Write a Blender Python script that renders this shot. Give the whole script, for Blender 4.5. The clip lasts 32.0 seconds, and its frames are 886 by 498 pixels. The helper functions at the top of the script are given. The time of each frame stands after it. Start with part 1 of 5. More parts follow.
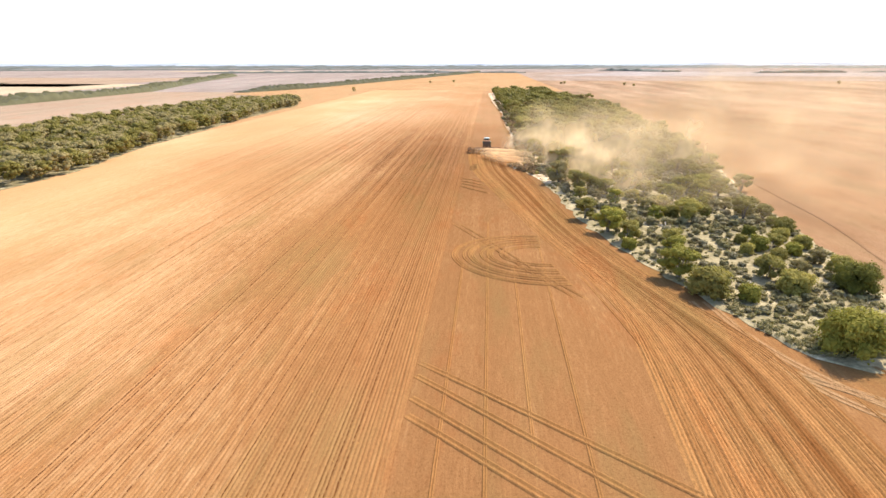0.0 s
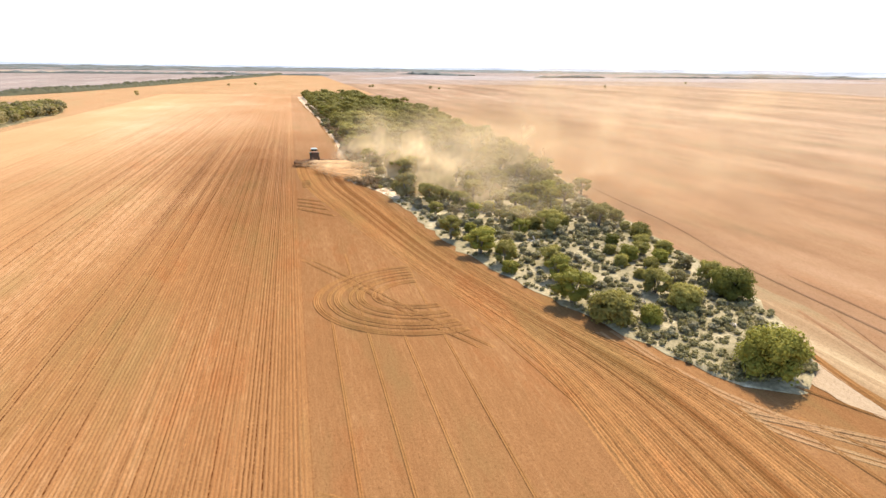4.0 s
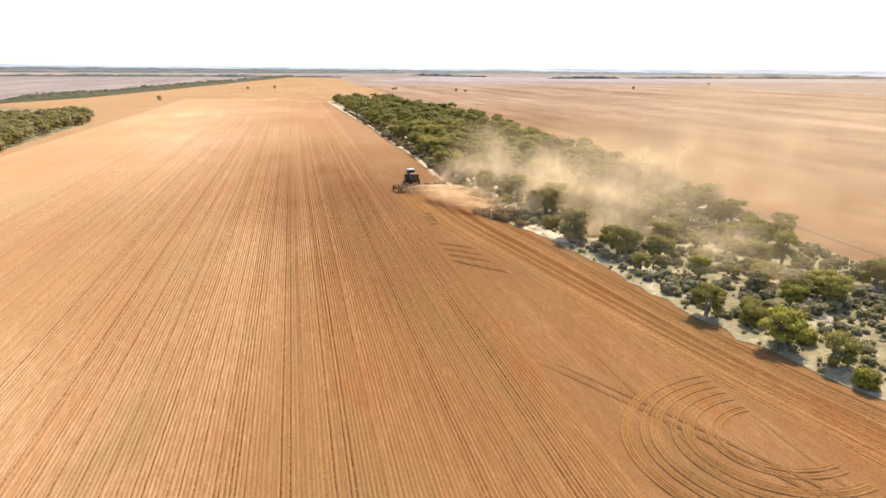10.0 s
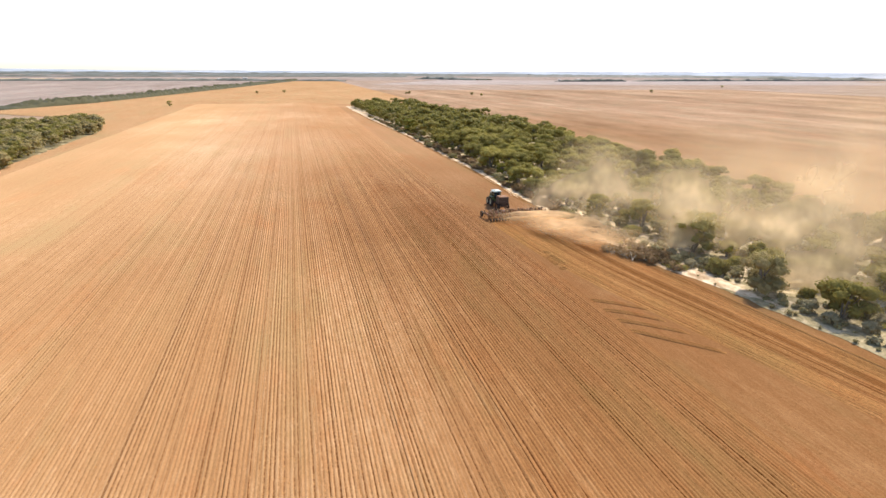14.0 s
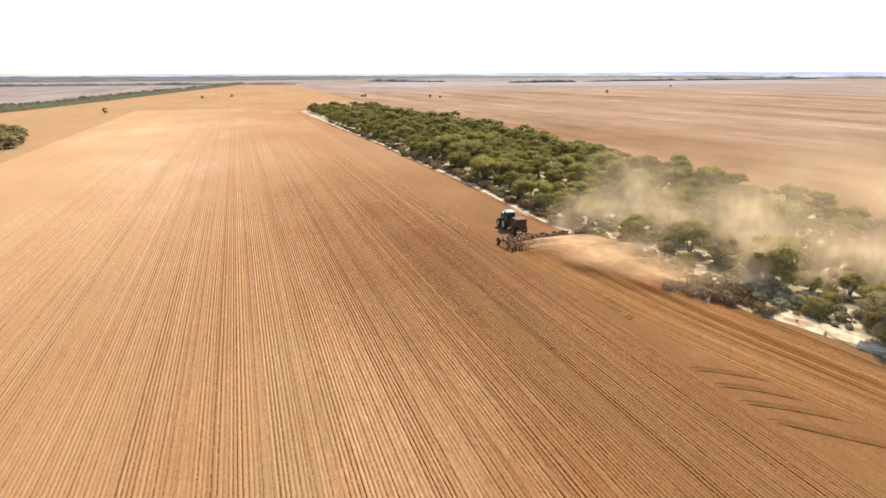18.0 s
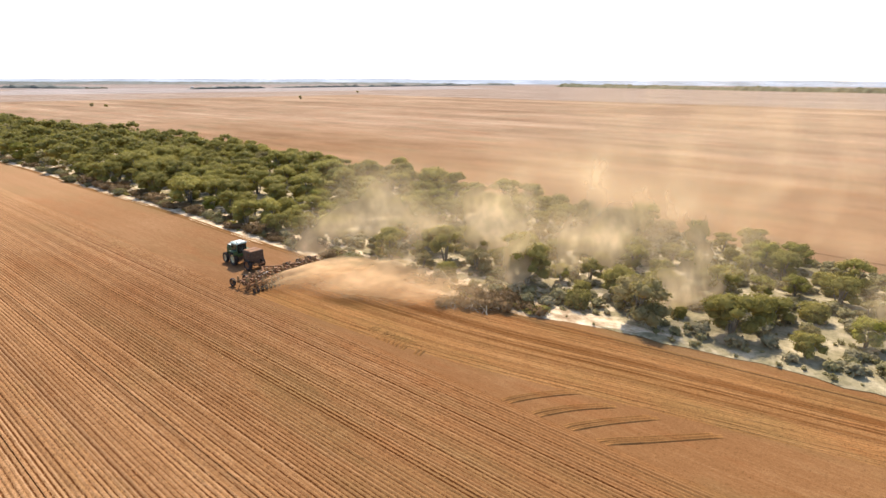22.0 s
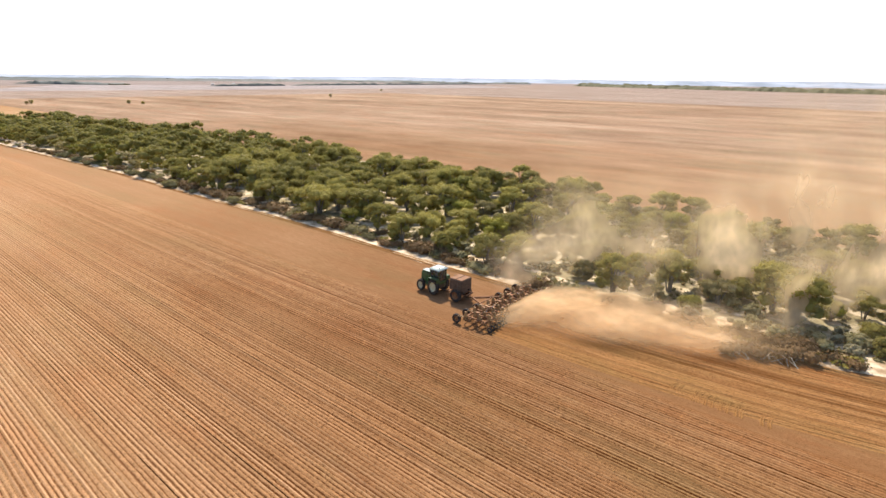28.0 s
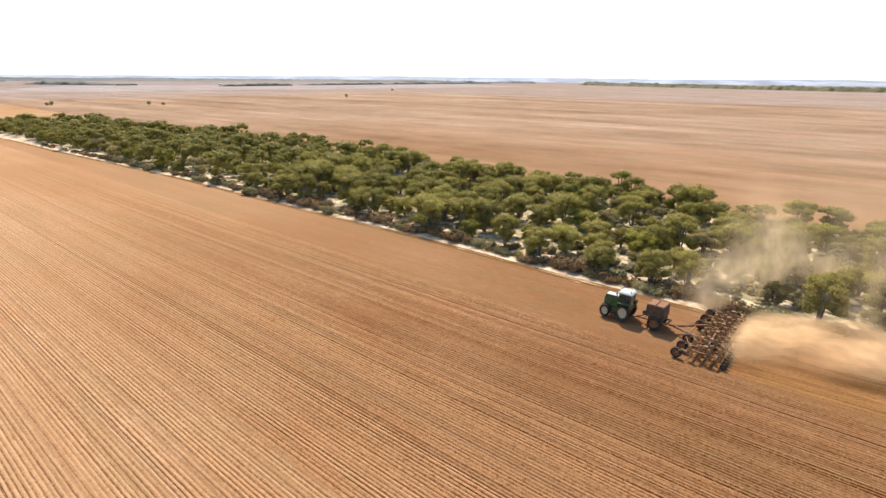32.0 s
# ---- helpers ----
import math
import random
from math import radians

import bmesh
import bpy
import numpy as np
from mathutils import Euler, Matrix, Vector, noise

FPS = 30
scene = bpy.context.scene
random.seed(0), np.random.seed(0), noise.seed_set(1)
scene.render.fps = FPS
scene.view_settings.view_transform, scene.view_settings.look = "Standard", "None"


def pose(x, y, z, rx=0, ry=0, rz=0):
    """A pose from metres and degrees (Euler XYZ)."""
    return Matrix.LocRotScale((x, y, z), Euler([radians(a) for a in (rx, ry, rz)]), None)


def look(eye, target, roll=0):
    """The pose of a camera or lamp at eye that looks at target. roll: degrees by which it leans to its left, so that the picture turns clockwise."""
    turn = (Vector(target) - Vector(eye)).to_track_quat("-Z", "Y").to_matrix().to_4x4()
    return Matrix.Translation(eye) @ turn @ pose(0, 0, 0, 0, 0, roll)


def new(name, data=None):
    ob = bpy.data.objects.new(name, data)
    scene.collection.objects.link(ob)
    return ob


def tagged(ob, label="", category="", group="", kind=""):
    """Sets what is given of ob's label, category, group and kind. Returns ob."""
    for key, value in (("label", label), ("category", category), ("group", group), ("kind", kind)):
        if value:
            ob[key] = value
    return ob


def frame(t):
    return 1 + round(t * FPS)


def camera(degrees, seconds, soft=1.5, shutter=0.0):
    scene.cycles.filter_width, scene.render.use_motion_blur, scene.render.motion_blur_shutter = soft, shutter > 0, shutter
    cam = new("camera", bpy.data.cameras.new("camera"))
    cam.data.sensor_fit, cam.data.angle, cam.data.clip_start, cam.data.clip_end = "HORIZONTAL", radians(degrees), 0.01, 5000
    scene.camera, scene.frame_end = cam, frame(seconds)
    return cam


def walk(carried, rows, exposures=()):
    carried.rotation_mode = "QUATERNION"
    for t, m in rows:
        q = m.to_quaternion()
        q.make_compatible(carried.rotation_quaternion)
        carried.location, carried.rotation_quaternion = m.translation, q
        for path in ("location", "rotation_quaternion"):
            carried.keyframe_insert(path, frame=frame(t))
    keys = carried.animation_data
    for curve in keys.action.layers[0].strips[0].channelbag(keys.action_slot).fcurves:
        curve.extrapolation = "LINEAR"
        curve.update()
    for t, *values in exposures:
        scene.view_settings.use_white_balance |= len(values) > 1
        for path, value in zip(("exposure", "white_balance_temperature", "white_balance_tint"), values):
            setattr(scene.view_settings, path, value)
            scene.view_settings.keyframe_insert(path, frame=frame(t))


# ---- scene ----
cam = camera(78.94, 32.0, soft=1.5)
ROWS = [
    (0.0, -0.01, 0.01, 24.42, 70.85, 0.03, 4.70),
    (0.5, -0.48, 1.56, 24.41, 70.93, -0.20, -0.25),
    (1.0, -0.95, 3.09, 24.39, 71.03, -0.42, -4.92),
    (1.5, -1.43, 4.63, 24.36, 71.14, -0.63, -12.42),
    (2.0, -1.95, 6.23, 24.34, 71.24, -0.79, -17.00),
    (2.5, -2.55, 7.93, 24.32, 71.29, -0.87, -17.11),
    (3.0, -3.23, 9.70, 24.33, 71.30, -0.90, -16.00),
    (3.5, -4.07, 11.53, 24.39, 71.29, -0.93, -15.38),
    (5.5, -9.53, 19.59, 24.75, 71.20, -0.54, -14.81),
    (6.0, -11.10, 21.90, 24.84, 71.19, -0.51, -14.84),
    (6.5, -12.71, 24.31, 24.89, 71.21, -0.55, -14.87),
    (7.0, -14.37, 26.80, 24.94, 71.24, -0.60, -14.94),
    (7.5, -16.08, 29.39, 24.98, 71.26, -0.63, -15.02),
    (8.0, -17.83, 32.05, 25.01, 71.30, -0.66, -15.01),
    (8.5, -19.58, 34.79, 25.04, 71.34, -0.68, -14.98),
    (9.0, -21.35, 37.60, 25.08, 71.35, -0.66, -15.02),
    (9.5, -23.13, 40.48, 25.11, 71.35, -0.63, -14.98),
    (10.0, -24.88, 43.41, 25.13, 71.33, -0.60, -14.95),
    (10.5, -26.58, 46.39, 25.15, 71.33, -0.57, -14.95),
    (11.0, -28.19, 49.42, 25.15, 71.38, -0.55, -14.95),
    (11.5, -29.70, 52.49, 25.12, 71.42, -0.52, -14.96),
    (12.0, -31.14, 55.57, 25.08, 71.45, -0.47, -15.01),
    (12.5, -32.56, 58.64, 25.02, 71.49, -0.44, -14.98),
    (13.0, -33.98, 61.70, 24.95, 71.53, -0.43, -15.01),
    (13.5, -35.40, 64.72, 24.89, 71.59, -0.45, -15.05),
    (14.0, -36.76, 67.70, 24.84, 71.65, -0.45, -15.09),
    (14.5, -38.01, 70.59, 24.81, 71.66, -0.38, -15.11),
    (15.0, -39.10, 73.37, 24.80, 71.64, -0.25, -15.05),
    (15.5, -39.94, 75.98, 24.80, 71.61, -0.09, -15.10),
    (17.5, -40.52, 84.66, 24.68, 71.78, 0.21, -16.85),
    (18.0, -40.17, 86.50, 24.58, 71.86, -0.01, -20.27),
    (18.5, -39.66, 88.24, 24.40, 71.97, -0.24, -24.20),
    (19.0, -39.04, 89.89, 24.20, 72.13, -0.39, -28.49),
    (19.5, -38.37, 91.46, 24.02, 72.29, -0.42, -33.49),
    (20.0, -37.75, 92.98, 23.88, 72.42, -0.39, -38.63),
    (20.5, -37.25, 94.46, 23.77, 72.51, -0.36, -43.16),
    (21.0, -36.90, 95.96, 23.71, 72.56, -0.36, -46.60),
    (21.5, -36.73, 97.53, 23.68, 72.60, -0.36, -50.28),
    (22.0, -36.76, 99.17, 23.68, 72.60, -0.36, -51.29),
    (22.5, -36.99, 100.89, 23.71, 72.57, -0.34, -51.05),
    (23.0, -37.41, 102.69, 23.76, 72.52, -0.30, -50.88),
    (23.5, -37.98, 104.57, 23.83, 72.47, -0.28, -50.74),
    (24.0, -38.65, 106.57, 23.90, 72.42, -0.29, -50.70),
    (24.5, -39.37, 108.68, 23.97, 72.38, -0.33, -50.61),
    (25.0, -40.10, 110.89, 24.02, 72.38, -0.37, -50.49),
    (25.5, -40.86, 113.16, 24.04, 72.38, -0.42, -50.42),
    (27.5, -44.47, 122.54, 24.06, 72.44, -0.73, -50.19),
    (28.0, -45.51, 124.99, 24.07, 72.43, -0.74, -50.16),
    (28.5, -46.57, 127.49, 24.09, 72.41, -0.75, -50.13),
    (29.0, -47.63, 130.00, 24.13, 72.40, -0.77, -50.07),
    (29.5, -48.68, 132.50, 24.16, 72.37, -0.75, -50.09),
    (30.0, -49.69, 134.96, 24.20, 72.36, -0.67, -50.04),
    (30.5, -50.65, 137.37, 24.24, 72.35, -0.59, -50.08),
    (31.0, -51.55, 139.75, 24.27, 72.34, -0.55, -50.11),
    (31.5, -52.40, 142.09, 24.29, 72.34, -0.56, -50.12),
    (32.0, -53.22, 144.41, 24.31, 72.35, -0.57, -50.09),
]
walk(cam, [(t, pose(x, y, z, rx, ry, rz)) for t, x, y, z, rx, ry, rz in ROWS],
     exposures=[(0.0, 1.13), (3.0, 1.10), (6.0, 1.04), (10.0, 0.93), (13.0, 0.83), (20.0, 0.81), (24.5, 0.90), (28.0, 0.84), (32.0, 0.80)])

# ---- world and sun ----
SUN_AZ, SUN_EL = 44.0, 50.0          # degrees from +y towards +x; above the horizon
world = bpy.data.worlds.new("sky")
scene.world = world
world.use_nodes = True
wn = world.node_tree.nodes
sky = wn.new("ShaderNodeTexSky")
sky.sky_type, sky.sun_disc = "NISHITA", False
sky.sun_elevation, sky.sun_rotation = radians(SUN_EL), radians(SUN_AZ)
sky.dust_density, sky.air_density, sky.ozone_density = 1.0, 0.75, 0.8
wn["Background"].inputs["Strength"].default_value = 0.18
world.node_tree.links.new(sky.outputs["Color"], wn["Background"].inputs["Color"])
lamp = bpy.data.lights.new("sun", "SUN")
lamp.energy, lamp.angle, lamp.color = 3.6, radians(0.6), (1.0, 0.90, 0.77)
sun = new("sun", lamp)
sun.matrix_world = look((0, 0, 200), (-math.sin(radians(SUN_AZ)) * 200, -math.cos(radians(SUN_AZ)) * 200, 200 - 200 * math.tan(radians(SUN_EL))))


# ---- materials ----
class Nodes:
    """A short hand for building a node material."""

    def __init__(self, name):
        self.mat = bpy.data.materials.new(name)
        self.mat.use_nodes = True
        self.tree = self.mat.node_tree
        self.bsdf = self.tree.nodes["Principled BSDF"]
        self.pos = self.add("ShaderNodeNewGeometry").outputs["Position"]

    def add(self, kind):
        return self.tree.nodes.new(kind)

    def link(self, a, b):
        self.tree.links.new(a, b)

    def math(self, op, a, b=0.0, clamp=False):
        n = self.add("ShaderNodeMath")
        n.operation, n.use_clamp = op, clamp
        for i, v in enumerate((a, b)):
            if isinstance(v, (int, float)):
                n.inputs[i].default_value = v
            else:
                self.link(v, n.inputs[i])
        return n.outputs[0]

    def axis(self, i):
        if not hasattr(self, "xyz"):
            self.xyz = self.add("ShaderNodeSeparateXYZ")
            self.link(self.pos, self.xyz.inputs[0])
        return self.xyz.outputs[i]

    def noise(self, scale, stretch=(1, 1, 1), detail=4.0, rough=0.6, turn=0.0):
        m = self.add("ShaderNodeMapping")
        m.inputs["Scale"].default_value = stretch
        m.inputs["Rotation"].default_value = (0, 0, radians(turn))
        self.link(self.pos, m.inputs["Vector"])
        n = self.add("ShaderNodeTexNoise")
        n.inputs["Scale"].default_value, n.inputs["Detail"].default_value, n.inputs["Roughness"].default_value = scale, detail, rough
        self.link(m.outputs[0], n.inputs["Vector"])
        return n.outputs["Fac"]

    def ramp(self, fac, *stops):
        n = self.add("ShaderNodeValToRGB")
        e = n.color_ramp.elements
        while len(e) < len(stops):
            e.new(0.5)
        for el, (p, c) in zip(e, stops):
            el.position, el.color = p, (*c, 1)
        self.link(fac, n.inputs[0])
        return n.outputs[0]

    def mix(self, fac, a, b, blend="MIX"):
        n = self.add("ShaderNodeMix")
        n.data_type, n.blend_type = "RGBA", blend
        for i, v in ((0, fac), (6, a), (7, b)):
            if isinstance(v, (int, float)):
                n.inputs[i].default_value = v
            elif isinstance(v, tuple):
                n.inputs[i].default_value = (*v, 1)
            else:
                self.link(v, n.inputs[i])
        return n.outputs[2]

    def bump(self, height, strength=0.5, distance=0.05):
        n = self.add("ShaderNodeBump")
        n.inputs["Strength"].default_value, n.inputs["Distance"].default_value = strength, distance
        self.link(height, n.inputs["Height"])
        self.link(n.outputs[0], self.bsdf.inputs["Normal"])

    def done(self, colour, rough=0.9, metal=0.0, spec=0.2):
        if isinstance(colour, tuple):
            self.bsdf.inputs["Base Color"].default_value = (*colour, 1)
        else:
            self.link(colour, self.bsdf.inputs["Base Color"])
        self.bsdf.inputs["Roughness"].default_value = rough
        self.bsdf.inputs["Metallic"].default_value = metal
        self.bsdf.inputs["Specular IOR Level"].default_value = spec
        return self.mat


def soil_material(name, dark, mid, pale, streak=0.6, turn=0.0, paler_from=None, spacing=0.0, lines=1.0, redder=None, bands=0.0, darkening=0.0, crumbs=0.7, furrows=False):
    """Dry worked soil: broad stains, streaks along the rows, straw flecks; glare painted paler past two given x, haze
    northward.
    """
    n = Nodes(name)
    broad = n.noise(0.02, (1, 0.5, 1), 3, turn=turn)
    lanes = n.noise(0.45, (1, 0.012, 1), 3, 0.7, turn=turn)
    fine = n.noise(4.0, (1, 0.12, 1), 3, 0.7, turn=turn)
    fleck = n.noise(7.0, (1, 0.6, 1), 2, 0.8)
    tone = n.math("ADD", n.math("MULTIPLY", broad, 0.45), n.math("MULTIPLY", lanes, streak))
    tone = n.math("ADD", tone, n.math("MULTIPLY", fine, 0.25))
    tone = n.math("SUBTRACT", tone, 0.5 * (0.45 + streak + 0.25) - 0.5)
    col = n.ramp(tone, (0.3, dark), (0.5, mid), (0.72, pale))
    col = n.mix(n.math("MULTIPLY", n.math("GREATER_THAN", fleck, 0.66), 0.35), col, tuple(c * 0.45 for c in dark))
    tint = n.noise(0.11, (1, 0.25, 1), 4, 0.7)
    col = n.mix(n.ramp(tint, (0.50, (0, 0, 0)), (0.68, (0.75, 0.75, 0.75))), col, tuple(c * q for c, q in zip(mid, (0.82, 1.0, 0.98))))
    warm = n.noise(0.085, (1, 0.3, 1), 5, 0.75)
    col = n.mix(1.0, col, n.ramp(warm, (0.30, (1.03, 0.86, 0.78)), (0.46, (1, 1, 1)), (0.54, (1, 1, 1)), (0.70, (0.97, 1.04, 1.04))), "MULTIPLY")
    rough = crumbs
    if spacing:      # coarser clods in the middle of the field, finer dry soil towards its ends and its western side
        rough = n.math("ADD", n.math("MULTIPLY", n.math("DIVIDE", n.math("SUBTRACT", n.axis(1), 86.0), 64.0, True), 0.80), 0.20)
        rough = n.math("MULTIPLY", rough, n.math("ADD", n.math("MULTIPLY", n.math("DIVIDE", n.math("SUBTRACT", 368.0, n.axis(1)), 160.0, True), 0.78), 0.22))
        rough = n.math("MULTIPLY", rough, n.math("ADD", n.math("MULTIPLY", n.math("DIVIDE", n.math("ADD", n.axis(0), 74.0), 46.0, True), 0.80), 0.20))
    crumb = n.noise(5.5, (1, 0.7, 1), 3, 0.9)
    col = n.mix(rough, col, n.ramp(crumb, (0.36, (0.30, 0.25, 0.21)), (0.455, (1, 1, 1)), (0.56, (1.04, 1.04, 1.04)), (0.67, (1.42, 1.43, 1.44))), "MULTIPLY")
    grit = n.noise(16.0, (1, 0.7, 1), 2, 0.9)
    col = n.mix(1.0, col, n.ramp(grit, (0.30, (0.72, 0.70, 0.68)), (0.50, (1, 1, 1)), (0.72, (1.22, 1.22, 1.20))), "MULTIPLY")
    if spacing:
        # Furrow shade drawn in colour as broken dark lines, stronger in some rows.
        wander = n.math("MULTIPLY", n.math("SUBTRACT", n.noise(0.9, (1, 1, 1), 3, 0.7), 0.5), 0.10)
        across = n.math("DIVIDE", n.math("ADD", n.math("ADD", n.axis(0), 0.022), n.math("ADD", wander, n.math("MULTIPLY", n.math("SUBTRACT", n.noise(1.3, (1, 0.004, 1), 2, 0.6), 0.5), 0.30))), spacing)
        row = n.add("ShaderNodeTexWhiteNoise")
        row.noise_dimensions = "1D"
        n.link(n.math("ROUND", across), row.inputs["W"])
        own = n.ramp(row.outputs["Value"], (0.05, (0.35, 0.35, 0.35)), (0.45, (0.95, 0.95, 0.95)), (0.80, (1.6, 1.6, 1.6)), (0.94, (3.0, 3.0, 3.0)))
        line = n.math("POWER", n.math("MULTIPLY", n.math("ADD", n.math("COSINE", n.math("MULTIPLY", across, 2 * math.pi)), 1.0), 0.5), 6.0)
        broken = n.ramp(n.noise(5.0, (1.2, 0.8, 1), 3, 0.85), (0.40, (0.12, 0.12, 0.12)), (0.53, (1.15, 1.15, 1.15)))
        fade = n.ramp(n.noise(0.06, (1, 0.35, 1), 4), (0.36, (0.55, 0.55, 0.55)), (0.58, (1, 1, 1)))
        furrow_shade = n.math("MULTIPLY", n.math("MULTIPLY", line, own), n.math("MULTIPLY", n.math("MULTIPLY", broken, fade), n.math("MULTIPLY", rough, 1.7 * lines)), True)
        col = n.mix(furrow_shade, col, tuple(c * q for c, q in zip(dark, (0.36, 0.22, 0.13))))
        pair = n.add("ShaderNodeTexWhiteNoise")
        pair.noise_dimensions = "1D"
        n.link(n.math("ROUND", n.math("DIVIDE", n.math("ADD", across, n.math("MULTIPLY", n.noise(0.05, (1, 0.3, 1), 2), 3.0)), 2.6)), pair.inputs["W"])
        lot = n.ramp(pair.outputs["Value"], (0.0, (0.70, 0.66, 0.63)), (0.28, (0.93, 0.92, 0.91)), (0.65, (1.04, 1.04, 1.04)), (0.95, (1.22, 1.24, 1.25)))
        col = n.mix(n.math("MULTIPLY", n.math("MULTIPLY", rough, rough), n.math("MULTIPLY", fade, 0.85), True), col, lot, "MULTIPLY")
        # Sunlit row tops drawn in colour as pale lines beside the furrows.
        crest_light = n.math("POWER", n.math("MULTIPLY", n.math("ADD", n.math("COSINE", n.math("MULTIPLY", n.math("ADD", across, 0.42), 2 * math.pi)), 1.0), 0.5), 5.0)
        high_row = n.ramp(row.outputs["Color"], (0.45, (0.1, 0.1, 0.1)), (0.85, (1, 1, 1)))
        col = n.mix(n.math("MULTIPLY", n.math("MULTIPLY", crest_light, high_row), n.math("MULTIPLY", rough, 0.42), True), col, tuple(c * 1.05 for c in pale))
    if paler_from:
        # Glare on the western side, painted as a paler colour.
        edge = n.math("ADD", n.axis(0), n.math("MULTIPLY", n.math("SUBTRACT", n.noise(0.03, (1, 0.4, 1), 3), 0.5), 60.0))
        blanched = n.math("DIVIDE", n.math("SUBTRACT", edge, paler_from[0]), paler_from[1] - paler_from[0], True)
        # Distance haze painted towards the north: flatter, paler, less orange.
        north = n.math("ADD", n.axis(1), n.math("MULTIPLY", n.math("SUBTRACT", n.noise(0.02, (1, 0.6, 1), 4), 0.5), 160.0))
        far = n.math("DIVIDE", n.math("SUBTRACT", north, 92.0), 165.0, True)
        col = n.mix(n.math("MULTIPLY", n.math("MAXIMUM", blanched, far), 0.5), col, mid)
        col = n.mix(blanched, col, tuple(1 + (p / q - 1) * 0.58 for p, q in zip(pale, mid)), "MULTIPLY")
        far = n.math("MULTIPLY", far, n.math("SUBTRACT", 1.0, n.math("MULTIPLY", blanched, 0.85)))
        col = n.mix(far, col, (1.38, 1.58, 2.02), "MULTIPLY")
    if redder:
        edge = n.math("ADD", n.axis(0), n.math("MULTIPLY", n.math("SUBTRACT", n.noise(0.025, (1, 0.5, 1), 4), 0.5), 70.0))
        red = n.math("DIVIDE", n.math("SUBTRACT", edge, redder[0]), redder[1] - redder[0], True)
        red = n.math("MULTIPLY", red, n.math("DIVIDE", n.math("SUBTRACT", 480.0, n.axis(1)), 200.0, True))
        col = n.mix(n.math("MULTIPLY", red, 0.62), col, (0.255, 0.133, 0.057))
    if darkening:         # fresh darker soil plus the dust's painted shadow, towards the scrub in mid-field
        edge = n.math("ADD", n.axis(0), n.math("MULTIPLY", n.math("SUBTRACT", n.noise(0.05, (1, 0.35, 1), 4), 0.5), 50.0))
        dark_zone = n.math("MULTIPLY", n.math("DIVIDE", n.math("ADD", edge, 38.0), 28.0, True), n.math("DIVIDE", n.math("SUBTRACT", n.axis(1), 50.0), 98.0, True))
        dark_zone = n.math("MULTIPLY", dark_zone, n.math("DIVIDE", n.math("SUBTRACT", 235.0, n.axis(1)), 70.0, True))
        col = n.mix(n.math("MULTIPLY", dark_zone, darkening), col, (0.66, 0.61, 0.58), "MULTIPLY")
    if bands:        # long lands of darker and paler stubble, torn into streaks
        wide = n.noise(0.022, (1, 0.10, 1), 4, 0.62)
        torn = n.noise(0.07, (1, 0.4, 1), 5, 0.68)
        mark = n.math("ADD", n.math("MULTIPLY", wide, 0.62), n.math("MULTIPLY", torn, 0.38))
        shade = n.ramp(mark, (0.37, (0.60, 0.56, 0.54)), (0.46, (0.86, 0.84, 0.83)), (0.52, (1.02, 1.01, 1.0)), (0.62, (1.28, 1.32, 1.36)))
        col = n.mix(bands, col, shade, "MULTIPLY")
    if furrows:      # each furrow has its own soil tone, with its shading painted in
        kept = n.add("ShaderNodeAttribute")
        kept.attribute_name = "furrow_tone"
        col = n.mix(1.0, col, n.ramp(kept.outputs["Fac"], (0.10, (1.34, 1.36, 1.36)), (0.48, (1.04, 1.04, 1.04)), (0.85, (0.70, 0.62, 0.55))), "MULTIPLY")
    n.bump(n.noise(6.0, (1, 0.4, 1), 4, 0.7), 0.6, 0.06)
    return n.done(col, 0.95, 0, 0.0)


M_WEST = soil_material("drilled_soil", (0.168, 0.072, 0.024), (0.280, 0.136, 0.052), (0.55, 0.340, 0.168), streak=0.12, paler_from=(-20.0, -85.0), spacing=0.305, lines=1.3, darkening=0.95)
M_FRESH = soil_material("fresh_soil", (0.185, 0.086, 0.029), (0.275, 0.134, 0.049), (0.45, 0.260, 0.118), streak=0.1, crumbs=0.5, darkening=0.3, furrows=True)
M_HEAD = soil_material("headland_soil", (0.158, 0.071, 0.026), (0.238, 0.117, 0.046), (0.42, 0.246, 0.118), streak=0.22, paler_from=(-300.0, -400.0), darkening=0.75, crumbs=0.42)
M_EAST = soil_material("brown_stubble", (0.210, 0.128, 0.076), (0.315, 0.206, 0.131), (0.45, 0.318, 0.215), streak=0.15, redder=(200.0, 70.0), bands=0.76)
# Stubble greyed beyond its own tone; the plain's haze is in this colour.
M_MAUVE = soil_material("hazed_grey_stubble", (0.215, 0.166, 0.140), (0.292, 0.234, 0.200), (0.36, 0.296, 0.256), streak=0.5, bands=0.5)
M_STRAW = soil_material("pale_straw", (0.34, 0.25, 0.16), (0.43, 0.33, 0.22), (0.51, 0.41, 0.29), streak=0.4)
M_GRASS = soil_material("dry_grass", (0.24, 0.150, 0.080), (0.305, 0.202, 0.108), (0.47, 0.34, 0.195), streak=1.0, crumbs=0.4)
M_TRACK = soil_material("track_soil", (0.155, 0.070, 0.023), (0.262, 0.128, 0.046), (0.40, 0.225, 0.096), streak=0.2, crumbs=0.3)


M_OUTER = soil_material("outer_soil", (0.30, 0.170, 0.082), (0.385, 0.230, 0.116), (0.47, 0.300, 0.165), streak=0.25)
M_TROD = soil_material("trodden_sand", (0.30, 0.208, 0.125), (0.39, 0.288, 0.180), (0.51, 0.395, 0.265), streak=0.3, crumbs=0.4)
M_TANSOIL = soil_material("tan_soil", (0.25, 0.172, 0.115), (0.325, 0.230, 0.158), (0.40, 0.292, 0.208))
